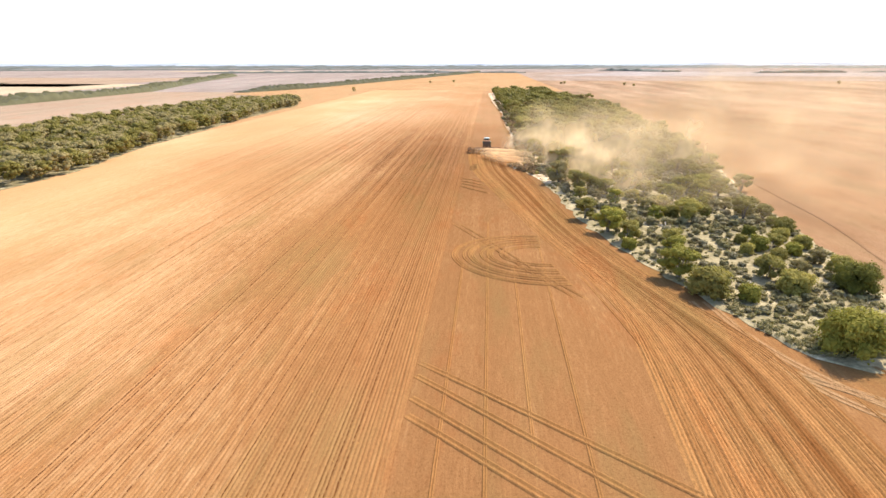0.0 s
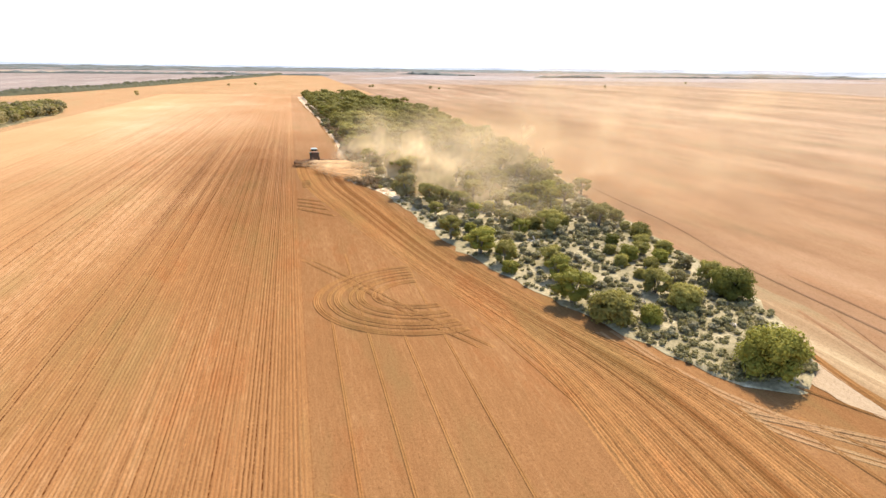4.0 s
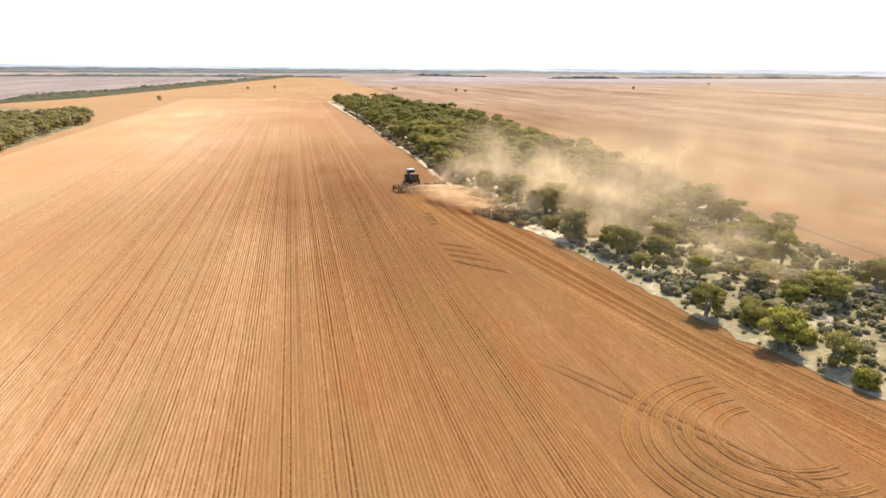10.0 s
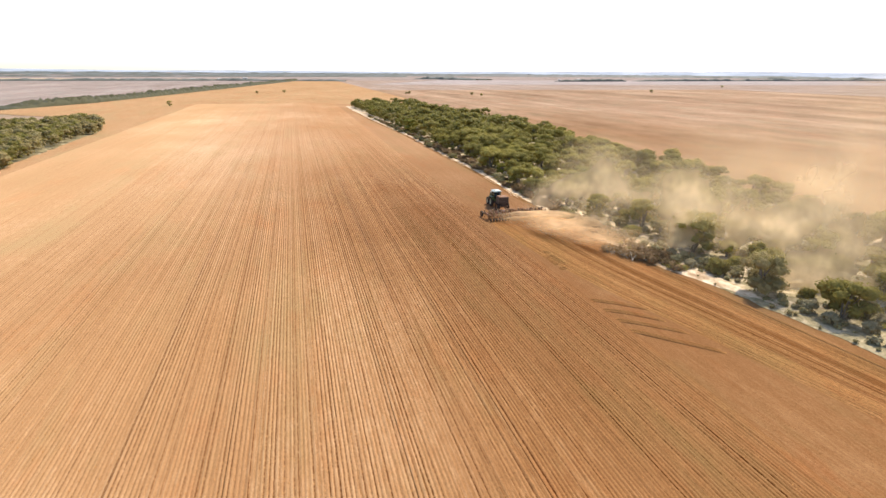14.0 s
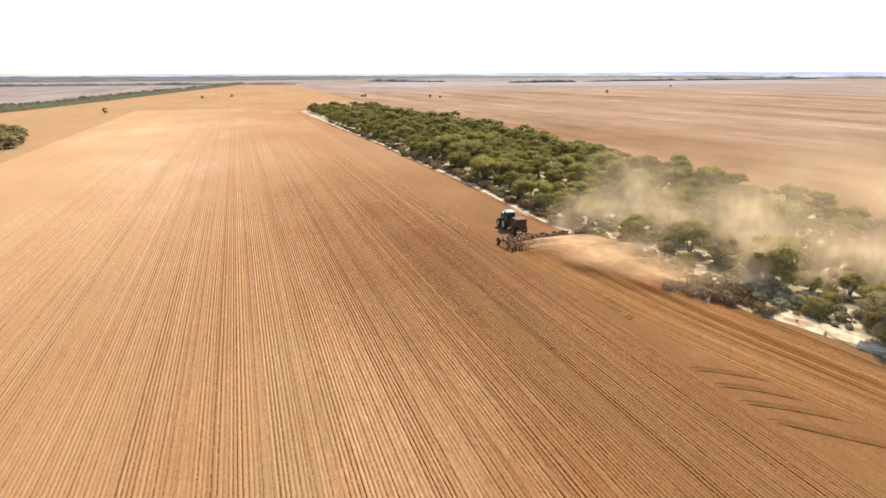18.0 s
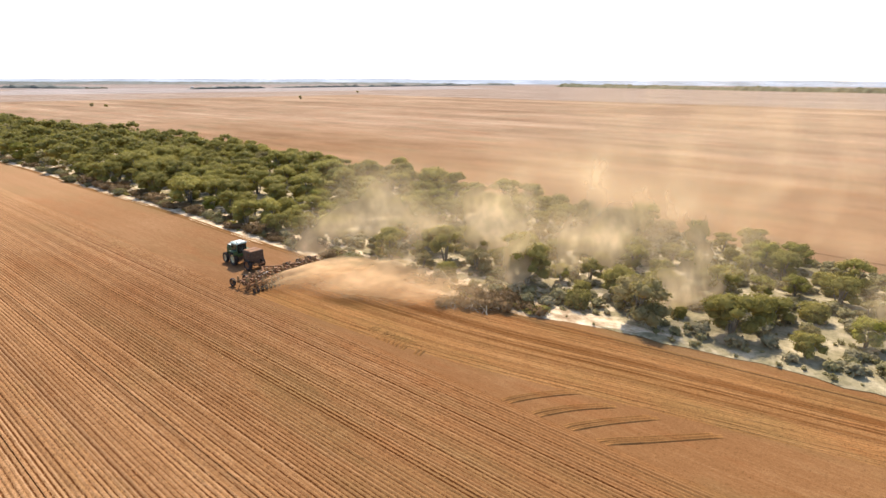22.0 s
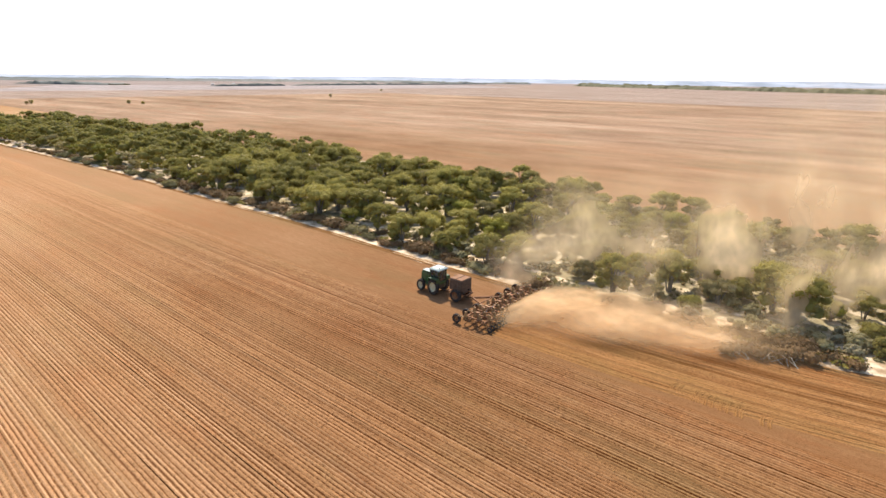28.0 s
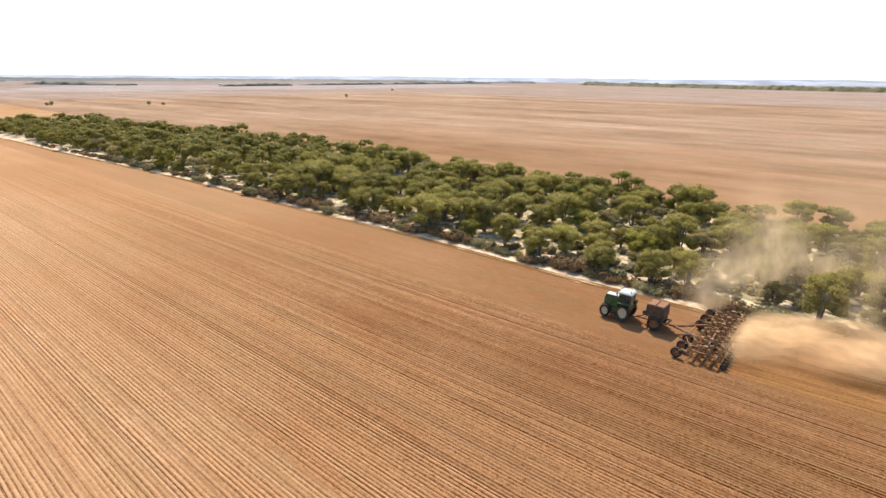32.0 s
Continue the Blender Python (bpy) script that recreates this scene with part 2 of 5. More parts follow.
# Brown soil shifted to grey-mauve to paint the haze over far paddocks.
M_FARBROWN = soil_material("hazed_brown_soil", (0.225, 0.158, 0.118), (0.315, 0.235, 0.182), (0.41, 0.318, 0.250), bands=0.5)
# Pale lilac-grey here is aerial haze painted onto stubble.
M_LILAC = soil_material("hazed_pale_stubble", (0.270, 0.218, 0.190), (0.345, 0.290, 0.262), (0.42, 0.365, 0.335), bands=0.35)
M_RUT = soil_material("pale_rut_soil", (0.22, 0.115, 0.048), (0.325, 0.188, 0.088), (0.43, 0.27, 0.14), streak=0.2)


def belt_floor_material():
    n = Nodes("sandy_scrub_floor")
    patch = n.noise(0.22, (1, 1, 1), 5, 0.65)
    litter = n.noise(2.2, (1, 1, 1), 4, 0.7)
    col = n.ramp(patch, (0.36, (0.235, 0.195, 0.105)), (0.52, (0.345, 0.283, 0.162)), (0.61, (0.46, 0.375, 0.225)), (0.72, (0.63, 0.515, 0.335)))
    col = n.mix(n.ramp(litter, (0.42, (0, 0, 0)), (0.62, (0.55, 0.55, 0.55))), col, (0.17, 0.145, 0.080))
    sandy = n.math("DIVIDE", n.math("SUBTRACT", n.axis(1), 88.0), 40.0, True)
    bare = n.ramp(n.noise(0.5, (1, 1, 1), 4, 0.6), (0.50, (0, 0, 0)), (0.60, (0.8, 0.8, 0.8)))
    col = n.mix(n.math("MULTIPLY", sandy, bare), col, (0.74, 0.59, 0.40))
    n.bump(litter, 0.8, 0.12)
    return n.done(col, 0.95, 0, 0.0)


M_FLOOR = belt_floor_material()


def litter_material():
    n = Nodes("leaf_litter_ground")
    col = n.ramp(n.noise(0.5, (1, 1, 1), 5, 0.65), (0.38, (0.13, 0.11, 0.055)), (0.55, (0.24, 0.20, 0.11)), (0.70, (0.52, 0.42, 0.27)))
    n.bump(n.noise(3.0, (1, 1, 1), 4), 0.6, 0.08)
    return n.done(col, 0.95, 0, 0.0)


M_LITTER = litter_material()


def sand_material():
    n = Nodes("white_sand")
    d = n.noise(1.1, (1, 0.5, 1), 5, 0.65)
    col = n.ramp(d, (0.32, (0.30, 0.185, 0.095)), (0.45, (0.48, 0.34, 0.20)), (0.54, (0.66, 0.51, 0.33)), (0.68, (0.80, 0.66, 0.46)))
    n.bump(n.noise(5.0, (1, 1, 1), 4), 0.5, 0.06)
    return n.done(col, 0.95, 0, 0.1)


M_SAND = sand_material()


def leaf_material(name, deep, fresh, through_amount=0.48):
    n = Nodes(name)
    info = n.add("ShaderNodeObjectInfo")
    isle = n.pos.node.outputs["Random Per Island"]
    v = n.math("ADD", n.math("MULTIPLY", info.outputs["Random"], 0.7), n.math("MULTIPLY", isle, 0.3))
    v = n.math("ADD", n.math("MULTIPLY", v, 0.6), n.math("MULTIPLY", n.noise(0.35, (1, 1, 1), 2), 0.4))
    col = n.ramp(v, (0.2, deep), (0.55, tuple((a + b) / 2 for a, b in zip(deep, fresh))), (0.85, fresh))
    n.link(col, n.bsdf.inputs["Base Color"])
    n.bsdf.inputs["Roughness"].default_value = 0.6
    n.bsdf.inputs["Specular IOR Level"].default_value = 0.04
    back = n.add("ShaderNodeBsdfTranslucent")
    n.link(n.mix(0.5, col, (0.40, 0.36, 0.07)), back.inputs["Color"])
    blend = n.add("ShaderNodeMixShader")
    blend.inputs[0].default_value = through_amount
    n.link(n.bsdf.outputs[0], blend.inputs[1])
    n.link(back.outputs[0], blend.inputs[2])
    n.link(blend.outputs[0], n.tree.nodes["Material Output"].inputs["Surface"])
    return n.mat


M_LEAF = leaf_material("mallee_leaves", (0.180, 0.152, 0.044), (0.450, 0.372, 0.095), 0.36)
M_LIME = leaf_material("wattle_leaves", (0.120, 0.112, 0.024), (0.375, 0.328, 0.055), 0.22)
M_OLIVE = leaf_material("olive_leaves", (0.195, 0.152, 0.070), (0.38, 0.305, 0.135), 0.34)
# Far trees greyed, holding the distance haze in their leaf colour.
M_FARTREE = leaf_material("hazed_far_leaves", (0.085, 0.092, 0.080), (0.165, 0.168, 0.140), 0.1)
M_BRUSH = leaf_material("dead_brush_twigs", (0.125, 0.074, 0.033), (0.27, 0.168, 0.078), 0.1)
M_BELT = leaf_material("distant_belt_leaves", (0.070, 0.068, 0.038), (0.15, 0.138, 0.07), 0.15)
M_SALT = leaf_material("low_shrub_leaves", (0.160, 0.135, 0.060), (0.33, 0.28, 0.135), 0.28)
M_GREY = leaf_material("saltbush_leaves", (0.19, 0.16, 0.088), (0.36, 0.305, 0.175), 0.25)


def bark_material():
    n = Nodes("pale_bark")
    return n.done(n.ramp(n.noise(3.0, (1, 1, 0.2), 4), (0.3, (0.10, 0.08, 0.06)), (0.7, (0.30, 0.26, 0.20))), 0.9)


M_BARK = bark_material()
M_DEAD = Nodes("bleached_wood").done((0.46, 0.41, 0.34), 0.85)


def dust_material():
    """Suspended dust: its thickness comes from the density at each place and from two scales of swirls."""
    n = Nodes("airborne_dust")
    stored = n.add("ShaderNodeAttribute")
    stored.attribute_name = "dust_amount"
    thick = stored.outputs["Fac"]
    swirl = n.ramp(n.noise(0.16, (1, 1, 0.9), 2.5, 0.45), (0.32, (0.22, 0.22, 0.22)), (0.64, (1, 1, 1)))
    wisp = n.ramp(n.noise(0.75, (1, 1, 0.8), 3, 0.5), (0.30, (0.72, 0.72, 0.72)), (0.66, (1, 1, 1)))
    alpha = n.math("MULTIPLY", n.math("MULTIPLY", swirl, wisp), thick, True)
    front = n.add("ShaderNodeBsdfDiffuse")
    front.inputs["Color"].default_value = (0.92, 0.67, 0.38, 1)
    back = n.add("ShaderNodeBsdfTranslucent")
    back.inputs["Color"].default_value = (0.95, 0.71, 0.42, 1)
    lit = n.add("ShaderNodeMixShader")
    lit.inputs[0].default_value = 0.55
    n.link(front.outputs[0], lit.inputs[1])
    n.link(back.outputs[0], lit.inputs[2])
    clear = n.add("ShaderNodeBsdfTransparent")
    blend = n.add("ShaderNodeMixShader")
    n.link(alpha, blend.inputs[0])
    n.link(clear.outputs[0], blend.inputs[1])
    n.link(lit.outputs[0], blend.inputs[2])
    n.link(blend.outputs[0], n.tree.nodes["Material Output"].inputs["Surface"])
    return n.mat


M_DUST = dust_material()


# ---- mesh helpers ----
def mesh_from(name, verts, faces, material, smooth=False):
    """A mesh from arrays of vertices and of faces that all have the same number of corners."""
    verts, faces = np.asarray(verts, np.float32), np.asarray(faces, np.int32)
    me = bpy.data.meshes.new(name)
    k = faces.shape[1]
    me.vertices.add(len(verts))
    me.vertices.foreach_set("co", verts.ravel())
    me.loops.add(faces.size)
    me.loops.foreach_set("vertex_index", faces.ravel())
    me.polygons.add(len(faces))
    me.polygons.foreach_set("loop_start", np.arange(0, faces.size, k, dtype=np.int32))
    if smooth:
        me.polygons.foreach_set("use_smooth", np.ones(len(faces), bool))
    me.update(calc_edges=True)
    me.materials.append(material)
    return me


def sheet(name, xs, ys, height, material, centre=lambda y: 0.0, smooth=False):
    """A sheet over the grid xs, ys, bent sideways by centre(y), with height(x, y) given for arrays."""
    X, Y = np.meshgrid(np.asarray(xs, float), np.asarray(ys, float))
    Z = height(X, Y)
    X = X + np.vectorize(centre)(Y)
    n, m = X.shape
    i = np.arange(n * m).reshape(n, m)
    faces = np.stack([i[:-1, :-1], i[:-1, 1:], i[1:, 1:], i[1:, :-1]], -1).reshape(-1, 4)
    return new(name, mesh_from(name, np.stack([X, Y, Z], -1).reshape(-1, 3), faces, material, smooth))


def along(y, knots):
    return float(np.interp(y, [k[0] for k in knots], [k[1] for k in knots]))



# ---- plan ----
SEAM = -5.6                                                   # where the drilled rows of the west field end
BELT_W = [(41.6, 32.4), (42.4, 30.4), (44.4, 28.1), (51.6, 25.2), (60.0, 22.2), (69.6, 19.2), (81.6, 16.0), (96.0, 14.2), (114.0, 12.2), (127.2, 9.8), (146.4, 9.1), (174.0, 8.6), (198.0, 9.6), (240.0, 8.2), (276.0, 8.4), (360.0, 3.8), (468.0, 1.2), (477.6, 10.8)]
BELT_E = [(41.6, 33.0), (42.8, 35.6), (44.6, 37.6), (48.0, 40.2), (57.6, 43.8), (72.0, 46.6), (108.0, 50.4), (138.0, 57.0), (180.0, 62.4), (228.0, 63.6), (276.0, 66.0), (360.0, 61.2), (444.0, 46.8), (477.6, 26.4)]
AXLE = 163.0                                                  # the tractor's rear axle

# ---- ground ----
far = np.concatenate([-np.geomspace(4900, 320, 14), np.linspace(-300, 300, 13), np.geomspace(320, 4900, 14)])
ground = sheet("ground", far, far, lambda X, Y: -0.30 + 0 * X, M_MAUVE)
tagged(ground, "flat grey-brown stubble plain reaching to the horizon, greyed for haze", "ground", kind="structure")


def paddock(name, x0, x1, y0, y1, z, material, label, skew=0.0):
    """A flat paddock on the plain; skew moves its far edge sideways."""
    xs, ys = np.linspace(x0, x1, 24), np.linspace(y0, y1, 24)
    ob = sheet(name, xs, ys, lambda X, Y: z + 0 * X, material, lambda y: skew * (y - y0) / (y1 - y0))
    return tagged(ob, label, "field", kind="structure")


paddock("east_paddock", 20, 2300, -900, 1500, -0.10, M_EAST, "wide brown stubble paddock behind the scrub belt")
paddock("mauve_paddock", 620, 2300, -900, 1500, -0.06, M_FARBROWN, "bare paddock towards the horizon, turned grey-mauve for haze")
paddock("mauve_paddock", 66, 700, 800, 1500, -0.05, M_FARBROWN, "bare paddock towards the horizon, turned grey-mauve for haze")
paddock("lilac_paddock", 100, 1500, 1080, 1560, -0.02, M_LILAC, "stubble paddock far off, painted pale lilac-grey for haze", 260.0)
paddock("straw_paddock", -900, -385, 400, 640, -0.16, M_STRAW, "pale straw paddock between belts of trees")
paddock("tan_paddock", -380, -150, -200, 470, -0.16, M_TANSOIL, "bare tan paddock behind the western scrub")
paddock("straw_paddock", -900, -60, 1500, 1620, -0.16, M_STRAW, "narrow pale straw paddock far off")
paddock("straw_paddock", -2600, -900, 1150, 1400, -0.16, M_MAUVE, "straw paddock near the horizon, greyed for haze")
paddock("straw_paddock", 500, 1900, 2400, 2800, -0.16, M_MAUVE, "straw paddock near the horizon, greyed for haze")
paddock("straw_paddock", -1800, 300, 3000, 3500, -0.16, M_MAUVE, "salt flat near the horizon, greyed for haze")
paddock("tan_paddock", -1500, -450, 560, 900, -0.16, M_TANSOIL, "bare tan paddock beyond the trees")


def rows_x(a, b, step=0.305):
    q = np.arange(math.floor(a / step), math.ceil(b / step))
    r = np.random.default_rng(len(q))
    q = q + np.clip(r.normal(size=len(q)) * 0.07, -0.14, 0.14)
    return np.concatenate([[i * step, i * step + 0.06, i * step + 0.20, i * step + 0.26] for i in q]), len(q)


def ridges(seed, count, amp, base_z=0.03, deep=0.05):
    """Drilled rows: each row has its own height, every pass of the drill leaves one deeper line, and the soil crumbles along it."""
    r = np.random.default_rng(seed)
    each = 0.62 + 0.5 * r.random(count) + 0.4 * (r.random(count) < 0.04)
    sink = -0.012 * (r.random(count) < deep)
    each[[0, -1]] = 0.1
    lift = np.array([0.0, 0.85, 1.0, 0.1])

    def height(X, Y):
        base = (each[:, None] * lift[None, :]).reshape(-1)[None, :] * amp + np.repeat(sink, 4)[None, :]
        rough = 0.65 + 0.7 * np.repeat(r.random((X.shape[0], count)), 4, axis=1)
        return base_z + base * rough * np.interp(Y, [0, 70, 160, 320], [0.7, 1.0, 1.0, 0.3]) * np.interp(X, [-85, -38], [0.25, 1.0])
    return height


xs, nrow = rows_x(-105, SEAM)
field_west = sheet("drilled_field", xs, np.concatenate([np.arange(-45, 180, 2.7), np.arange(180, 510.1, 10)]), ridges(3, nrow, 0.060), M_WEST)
tagged(field_west, "orange-brown field drilled in fine straight rows", "field", kind="structure")
def west_edge(y):
    """Where the drilled country ends: along the western scrub, then along the far belt of trees."""
    return along(y, [(-360, -140), (40, -140), (330, -142), (392, -146), (440, -212), (535, -186), (683, -155), (991, -100), (1440, -20)])


def outer_field():
    """The smooth drilled country west and north of the rows."""
    ys = np.concatenate([np.linspace(-360, 500, 60), np.linspace(515, 1440, 60)])
    us = np.linspace(0, 1, 24)
    east = np.where(ys < 510, -105.0, 66.0)
    west = np.array([west_edge(y) for y in ys])
    X = west[:, None] + (east - west)[:, None] * us[None, :]
    Y = np.repeat(ys[:, None], len(us), 1)
    i = np.arange(X.size).reshape(X.shape)
    faces = np.stack([i[:-1, :-1], i[:-1, 1:], i[1:, 1:], i[1:, :-1]], -1)
    faces = np.concatenate([faces[:59].reshape(-1, 4), faces[60:].reshape(-1, 4)])
    ob = new("outer_field", mesh_from("outer_field", np.stack([X, Y, 0 * X + 0.03], -1).reshape(-1, 3), faces, M_OUTER))
    return tagged(ob, "smooth orange drilled soil running on to the far paddocks", "field", kind="structure")


outer_field()
paddock("joining_field", -190, 66, 499.5, 515.5, 0.022, M_OUTER, "smooth orange drilled soil north of the rows")
headland = sheet("headland", np.linspace(SEAM, 38.6, 60), np.linspace(-72, 510, 140), lambda X, Y: 0.008 * np.sin(X * 1.7 + Y * 0.4), M_HEAD)
tagged(headland, "smooth undrilled sandy headland beside the scrub", "field", kind="structure")
xs, nrow = rows_x(0, 13.6)
RUN_W = [(18, 12.6), (32, 13.3), (44, 14.0), (52, 14.2), (58, 13.3), (64, 11.6), (70, 9.8), (76, 8.1), (84, 6.2), (94, 3.9), (104, 1.6), (112, -0.2), (120, -2.2), (133, -4.4), (146, -5.2), (160, -5.4)]


def run_sheet():
    """Rows that follow the scrub's edge, closing up where the strip narrows."""
    ys, rise = np.arange(18, AXLE - 9.4, 1.5), ridges(5, nrow, 0.10, 0.010, 0.0)
    X, Y = np.meshgrid(xs, ys)
    Z = 0.010 + (rise(X, Y) - 0.010) * np.interp(Y, [40, 62, 90, 120], [1.35, 0.8, 0.7, 0.9])
    left = np.array([along(y, RUN_W) for y in ys])
    room = np.array([13.6 + (min(13.6, along(max(y, 45.0), BELT_W) - 2.1 - along(y, RUN_W)) - 13.6) * min(1.0, max(0.0, (y - 28) / 24)) for y in ys])
    soft = np.ones(9) / 9
    left, room = (np.convolve(np.pad(q, 4, mode="edge"), soft, "valid") for q in (left, room))
    X = left[:, None] + X * (room / 13.6)[:, None]
    i = np.arange(X.size).reshape(X.shape)
    faces = np.stack([i[:-1, :-1], i[:-1, 1:], i[1:, 1:], i[1:, :-1]], -1).reshape(-1, 4)
    me = mesh_from("drilled_run", np.stack([X, Y, Z], -1).reshape(-1, 3), faces, M_FRESH)
    r = np.random.default_rng(23)
    stops, spread = np.linspace(0, len(ys) - 1, 9), np.ones(3) / 3
    each = np.array([np.interp(np.arange(len(ys)), stops, 0.62 * q + 0.38 * r.random(9)) for q in np.convolve(r.random(nrow + 2), spread, "valid") * 1.9 - 0.45])
    # One flank of every furrow is painted darker, as if shaded.
    darkening = np.repeat(each.T, 4, axis=1) + np.tile([-0.12, -0.12, 0.0, 0.16], nrow)[None, :]
    me.attributes.new("furrow_tone", "FLOAT", "POINT").data.foreach_set("value", np.clip(0.45 + (darkening - 0.45) * np.interp(ys, [30, 62, 80], [0.75, 0.75, 1.0])[:, None], 0, 1).ravel().astype(np.float32))
    return new("drilled_run", me)


run = run_sheet()
tagged(run, "freshly drilled darker rows behind the seeder", "field", kind="structure")


def tufts(count):
    """Dry clods and stubble stumps sitting in the furrows."""
    r = np.random.default_rng(21)
    y = -10 + 240 * r.random(count) ** 0.9
    x = -80 + 74 * r.random(count) ** 0.8
    x = np.round(x / 0.305) * 0.305 - 0.03 + r.normal(size=count) * 0.035
    s = 0.035 + 0.05 * r.random(count) ** 2
    a = r.random(count) * 6.28
    c = np.stack([x, y, np.full(count, 0.02)], 1)
    u = np.stack([np.cos(a), np.sin(a), 0 * a], 1) * s[:, None]
    w = np.stack([-np.sin(a), np.cos(a), 0 * a], 1) * s[:, None]
    top = np.stack([0 * a, 0 * a, s * (1.0 + r.random(count))], 1)
    v = np.stack([c - u, c + u * 0.5 + w, c + u * 0.5 - w, c + top], 1).reshape(-1, 3)
    k = np.arange(count)[:, None] * 4
    f = np.concatenate([k + np.array([[0, 1, 3]]), k + np.array([[1, 2, 3]]), k + np.array([[2, 0, 3]])])
    return tagged(new("soil_clods", mesh_from("soil_clods", v, f, M_FRESH)), "small dark clods and stubble stumps in the furrows", "clods", kind="stuff")


tufts(26000)


# ---- wheel tracks ----
def track(points, wide=0.55, high=0.075, z=0.012, label="pair of low ridges pressed up by a wheel", smooth=6, material=None):
    """A wheel track: two low ridges beside a sunken line, along a smooth curve through the points."""
    p = np.array(points, float)
    s = np.concatenate([[0], np.cumsum(np.hypot(*np.diff(p, axis=0).T))])
    if len(p) > 2:
        t = np.linspace(0, s[-1], (len(p) - 1) * smooth + 1)
        fine = np.stack([np.interp(t, s, p[:, i]) for i in (0, 1)], 1)
        for _ in range(smooth):
            fine[1:-1] = (fine[:-2] + 2 * fine[1:-1] + fine[2:]) / 4
    else:
        t = np.linspace(0, s[-1], max(3, int(s[-1] / 2)))
        fine = np.stack([np.interp(t, s, p[:, i]) for i in (0, 1)], 1)
    d = np.gradient(fine, axis=0)
    d /= np.linalg.norm(d, axis=1)[:, None]
    nrm = np.stack([-d[:, 1], d[:, 0]], 1)
    off = np.array([-1, -0.72, -0.5, -0.2, 0.2, 0.5, 0.72, 1]) * wide / 2
    lift = np.array([0, 0.9, 1, 0.05, 0.05, 1, 0.9, 0]) * high
    n, m = len(fine), len(off)
    r = np.random.default_rng(n)
    V = np.zeros((n, m, 3))
    V[:, :, :2] = fine[:, None, :] + nrm[:, None, :] * off[None, :, None]
    wear = np.convolve(np.pad(r.random(n), 3, mode="edge"), np.ones(7) / 7, "valid")[:, None]
    V[:, :, 2] = z + lift[None, :] * (0.35 + 1.1 * wear)
    V[[0, -1], :, 2] = z - 0.01
    i = np.arange(n * m).reshape(n, m)
    faces = np.stack([i[:-1, :-1], i[:-1, 1:], i[1:, 1:], i[1:, :-1]], -1).reshape(-1, 4)
    return tagged(new("wheel_track", mesh_from("wheel_track", V.reshape(-1, 3), faces, material or M_TRACK)), label, "track", kind="structure")


def loop(scale, shift=0.0):
    """One lane of the turning loop beside the drill's run."""
    cx, cy = 7.6, 68.5
    return [(cx + math.cos(a) * (4.4 + 7.0 * scale) * 1.05 + shift, cy + math.sin(a) * (3.2 + (7.0 if a > math.pi else 5.6) * scale)) for a in np.radians(np.arange(88, 285, 13))]


for sc in (1.0, 0.94, 0.80, 0.70, 0.64, 0.48, 0.36, 0.30, 0.12, 0.03):
    track(loop(sc), 0.46, 0.09, label="curved ridge of a wheel track in a turning loop")
for dx in (0.0, 1.1):
    track([(-5.4 + dx, 82.8), (0.6 + dx, 72.1), (5.7 + dx, 61.8), (10.2 + dx, 54.6)], 0.42, 0.08)
for y0, y1, x1 in ((117.7, 113.9, -0.5), (115.0, 111.0, -0.6), (112.4, 108.0, -0.1), (109.9, 103.8, 0.6)):
    for k in (0.0, 0.55):
        track([(-5.4, y0 + k), (-3.0, y0 * 0.54 + y1 * 0.46 + 0.25 + k), (x1 - k * 0.3, y1 + k)], 0.42, 0.09, 0.012, label="short slanting wheel mark by the drilled rows")
for yq in (135.0, 134.5, 133.3, 132.9, 132.4, 131.9, 131.3, 130.8, 130.2, 129.8, 128.4, 127.9):
    track([(-4.3, yq - 0.05), (-3.7, yq + 0.13), (-2.95, yq + 0.14), (-2.35, yq)], 0.30, 0.10, 0.012, label="short curved ridge left by a skidding tyre")
for y0, x1, y1 in ((40.3, 13.4, 26.5), (38.2, 9.5, 26.2), (35.1, 6.1, 25.9), (32.9, 3.8, 25.8)):
    track([(-5.4, y0), (x1, y1), (x1 * 1.9 + 4.8, y1 * 1.9 - y0 * 0.9)], 0.75, 0.10, label="long slanting ridge left by a turning wheel")
for x, y0, y1 in ((7.0, -20, 72), (0.3, -20, 84), (-2.9, -20, 66), (3.6, 30, 64)):
    track([(x, y0), (x + (0.5 if x > 5 else 0.1), y1)], 0.30, 0.06, label="straight thin wheel line along the headland")
for k in range(9):
    track([(14.5 + k * 0.85, 14), (15.2 + k * 0.8, 42), (11.5 + k * 0.9, 62 - k)], 0.34, 0.06, label="drilled line curving past the scrub's end")
track([(43.8, 61.8), (38.0, 43.0), (37.2, 29.9), (38, 10)], 0.6, 0.04, z=0.02, label="grassy rut round the scrub's end")
for rut in ([(54.5, 63.5), (53.8, 49.3), (52.5, 37.7), (51, 10)], [(50.1, 53.9), (45.1, 41.6), (45.2, 36.0), (43.9, 31.7), (42, 10)], [(46.5, 55.0), (43.0, 40.9), (41.0, 35.2), (40, 12)],
            [(46.8, 70.0), (45.2, 63.5), (39.2, 47.5)], [(57.5, 130), (55.6, 100), (55.1, 85.2), (50.7, 67.0), (50.9, 55.6), (49, 20)]):
    track(rut, 0.45, 0.06, z=-0.06, label="wheel rut in the stubble beside the scrub", material=M_EAST)
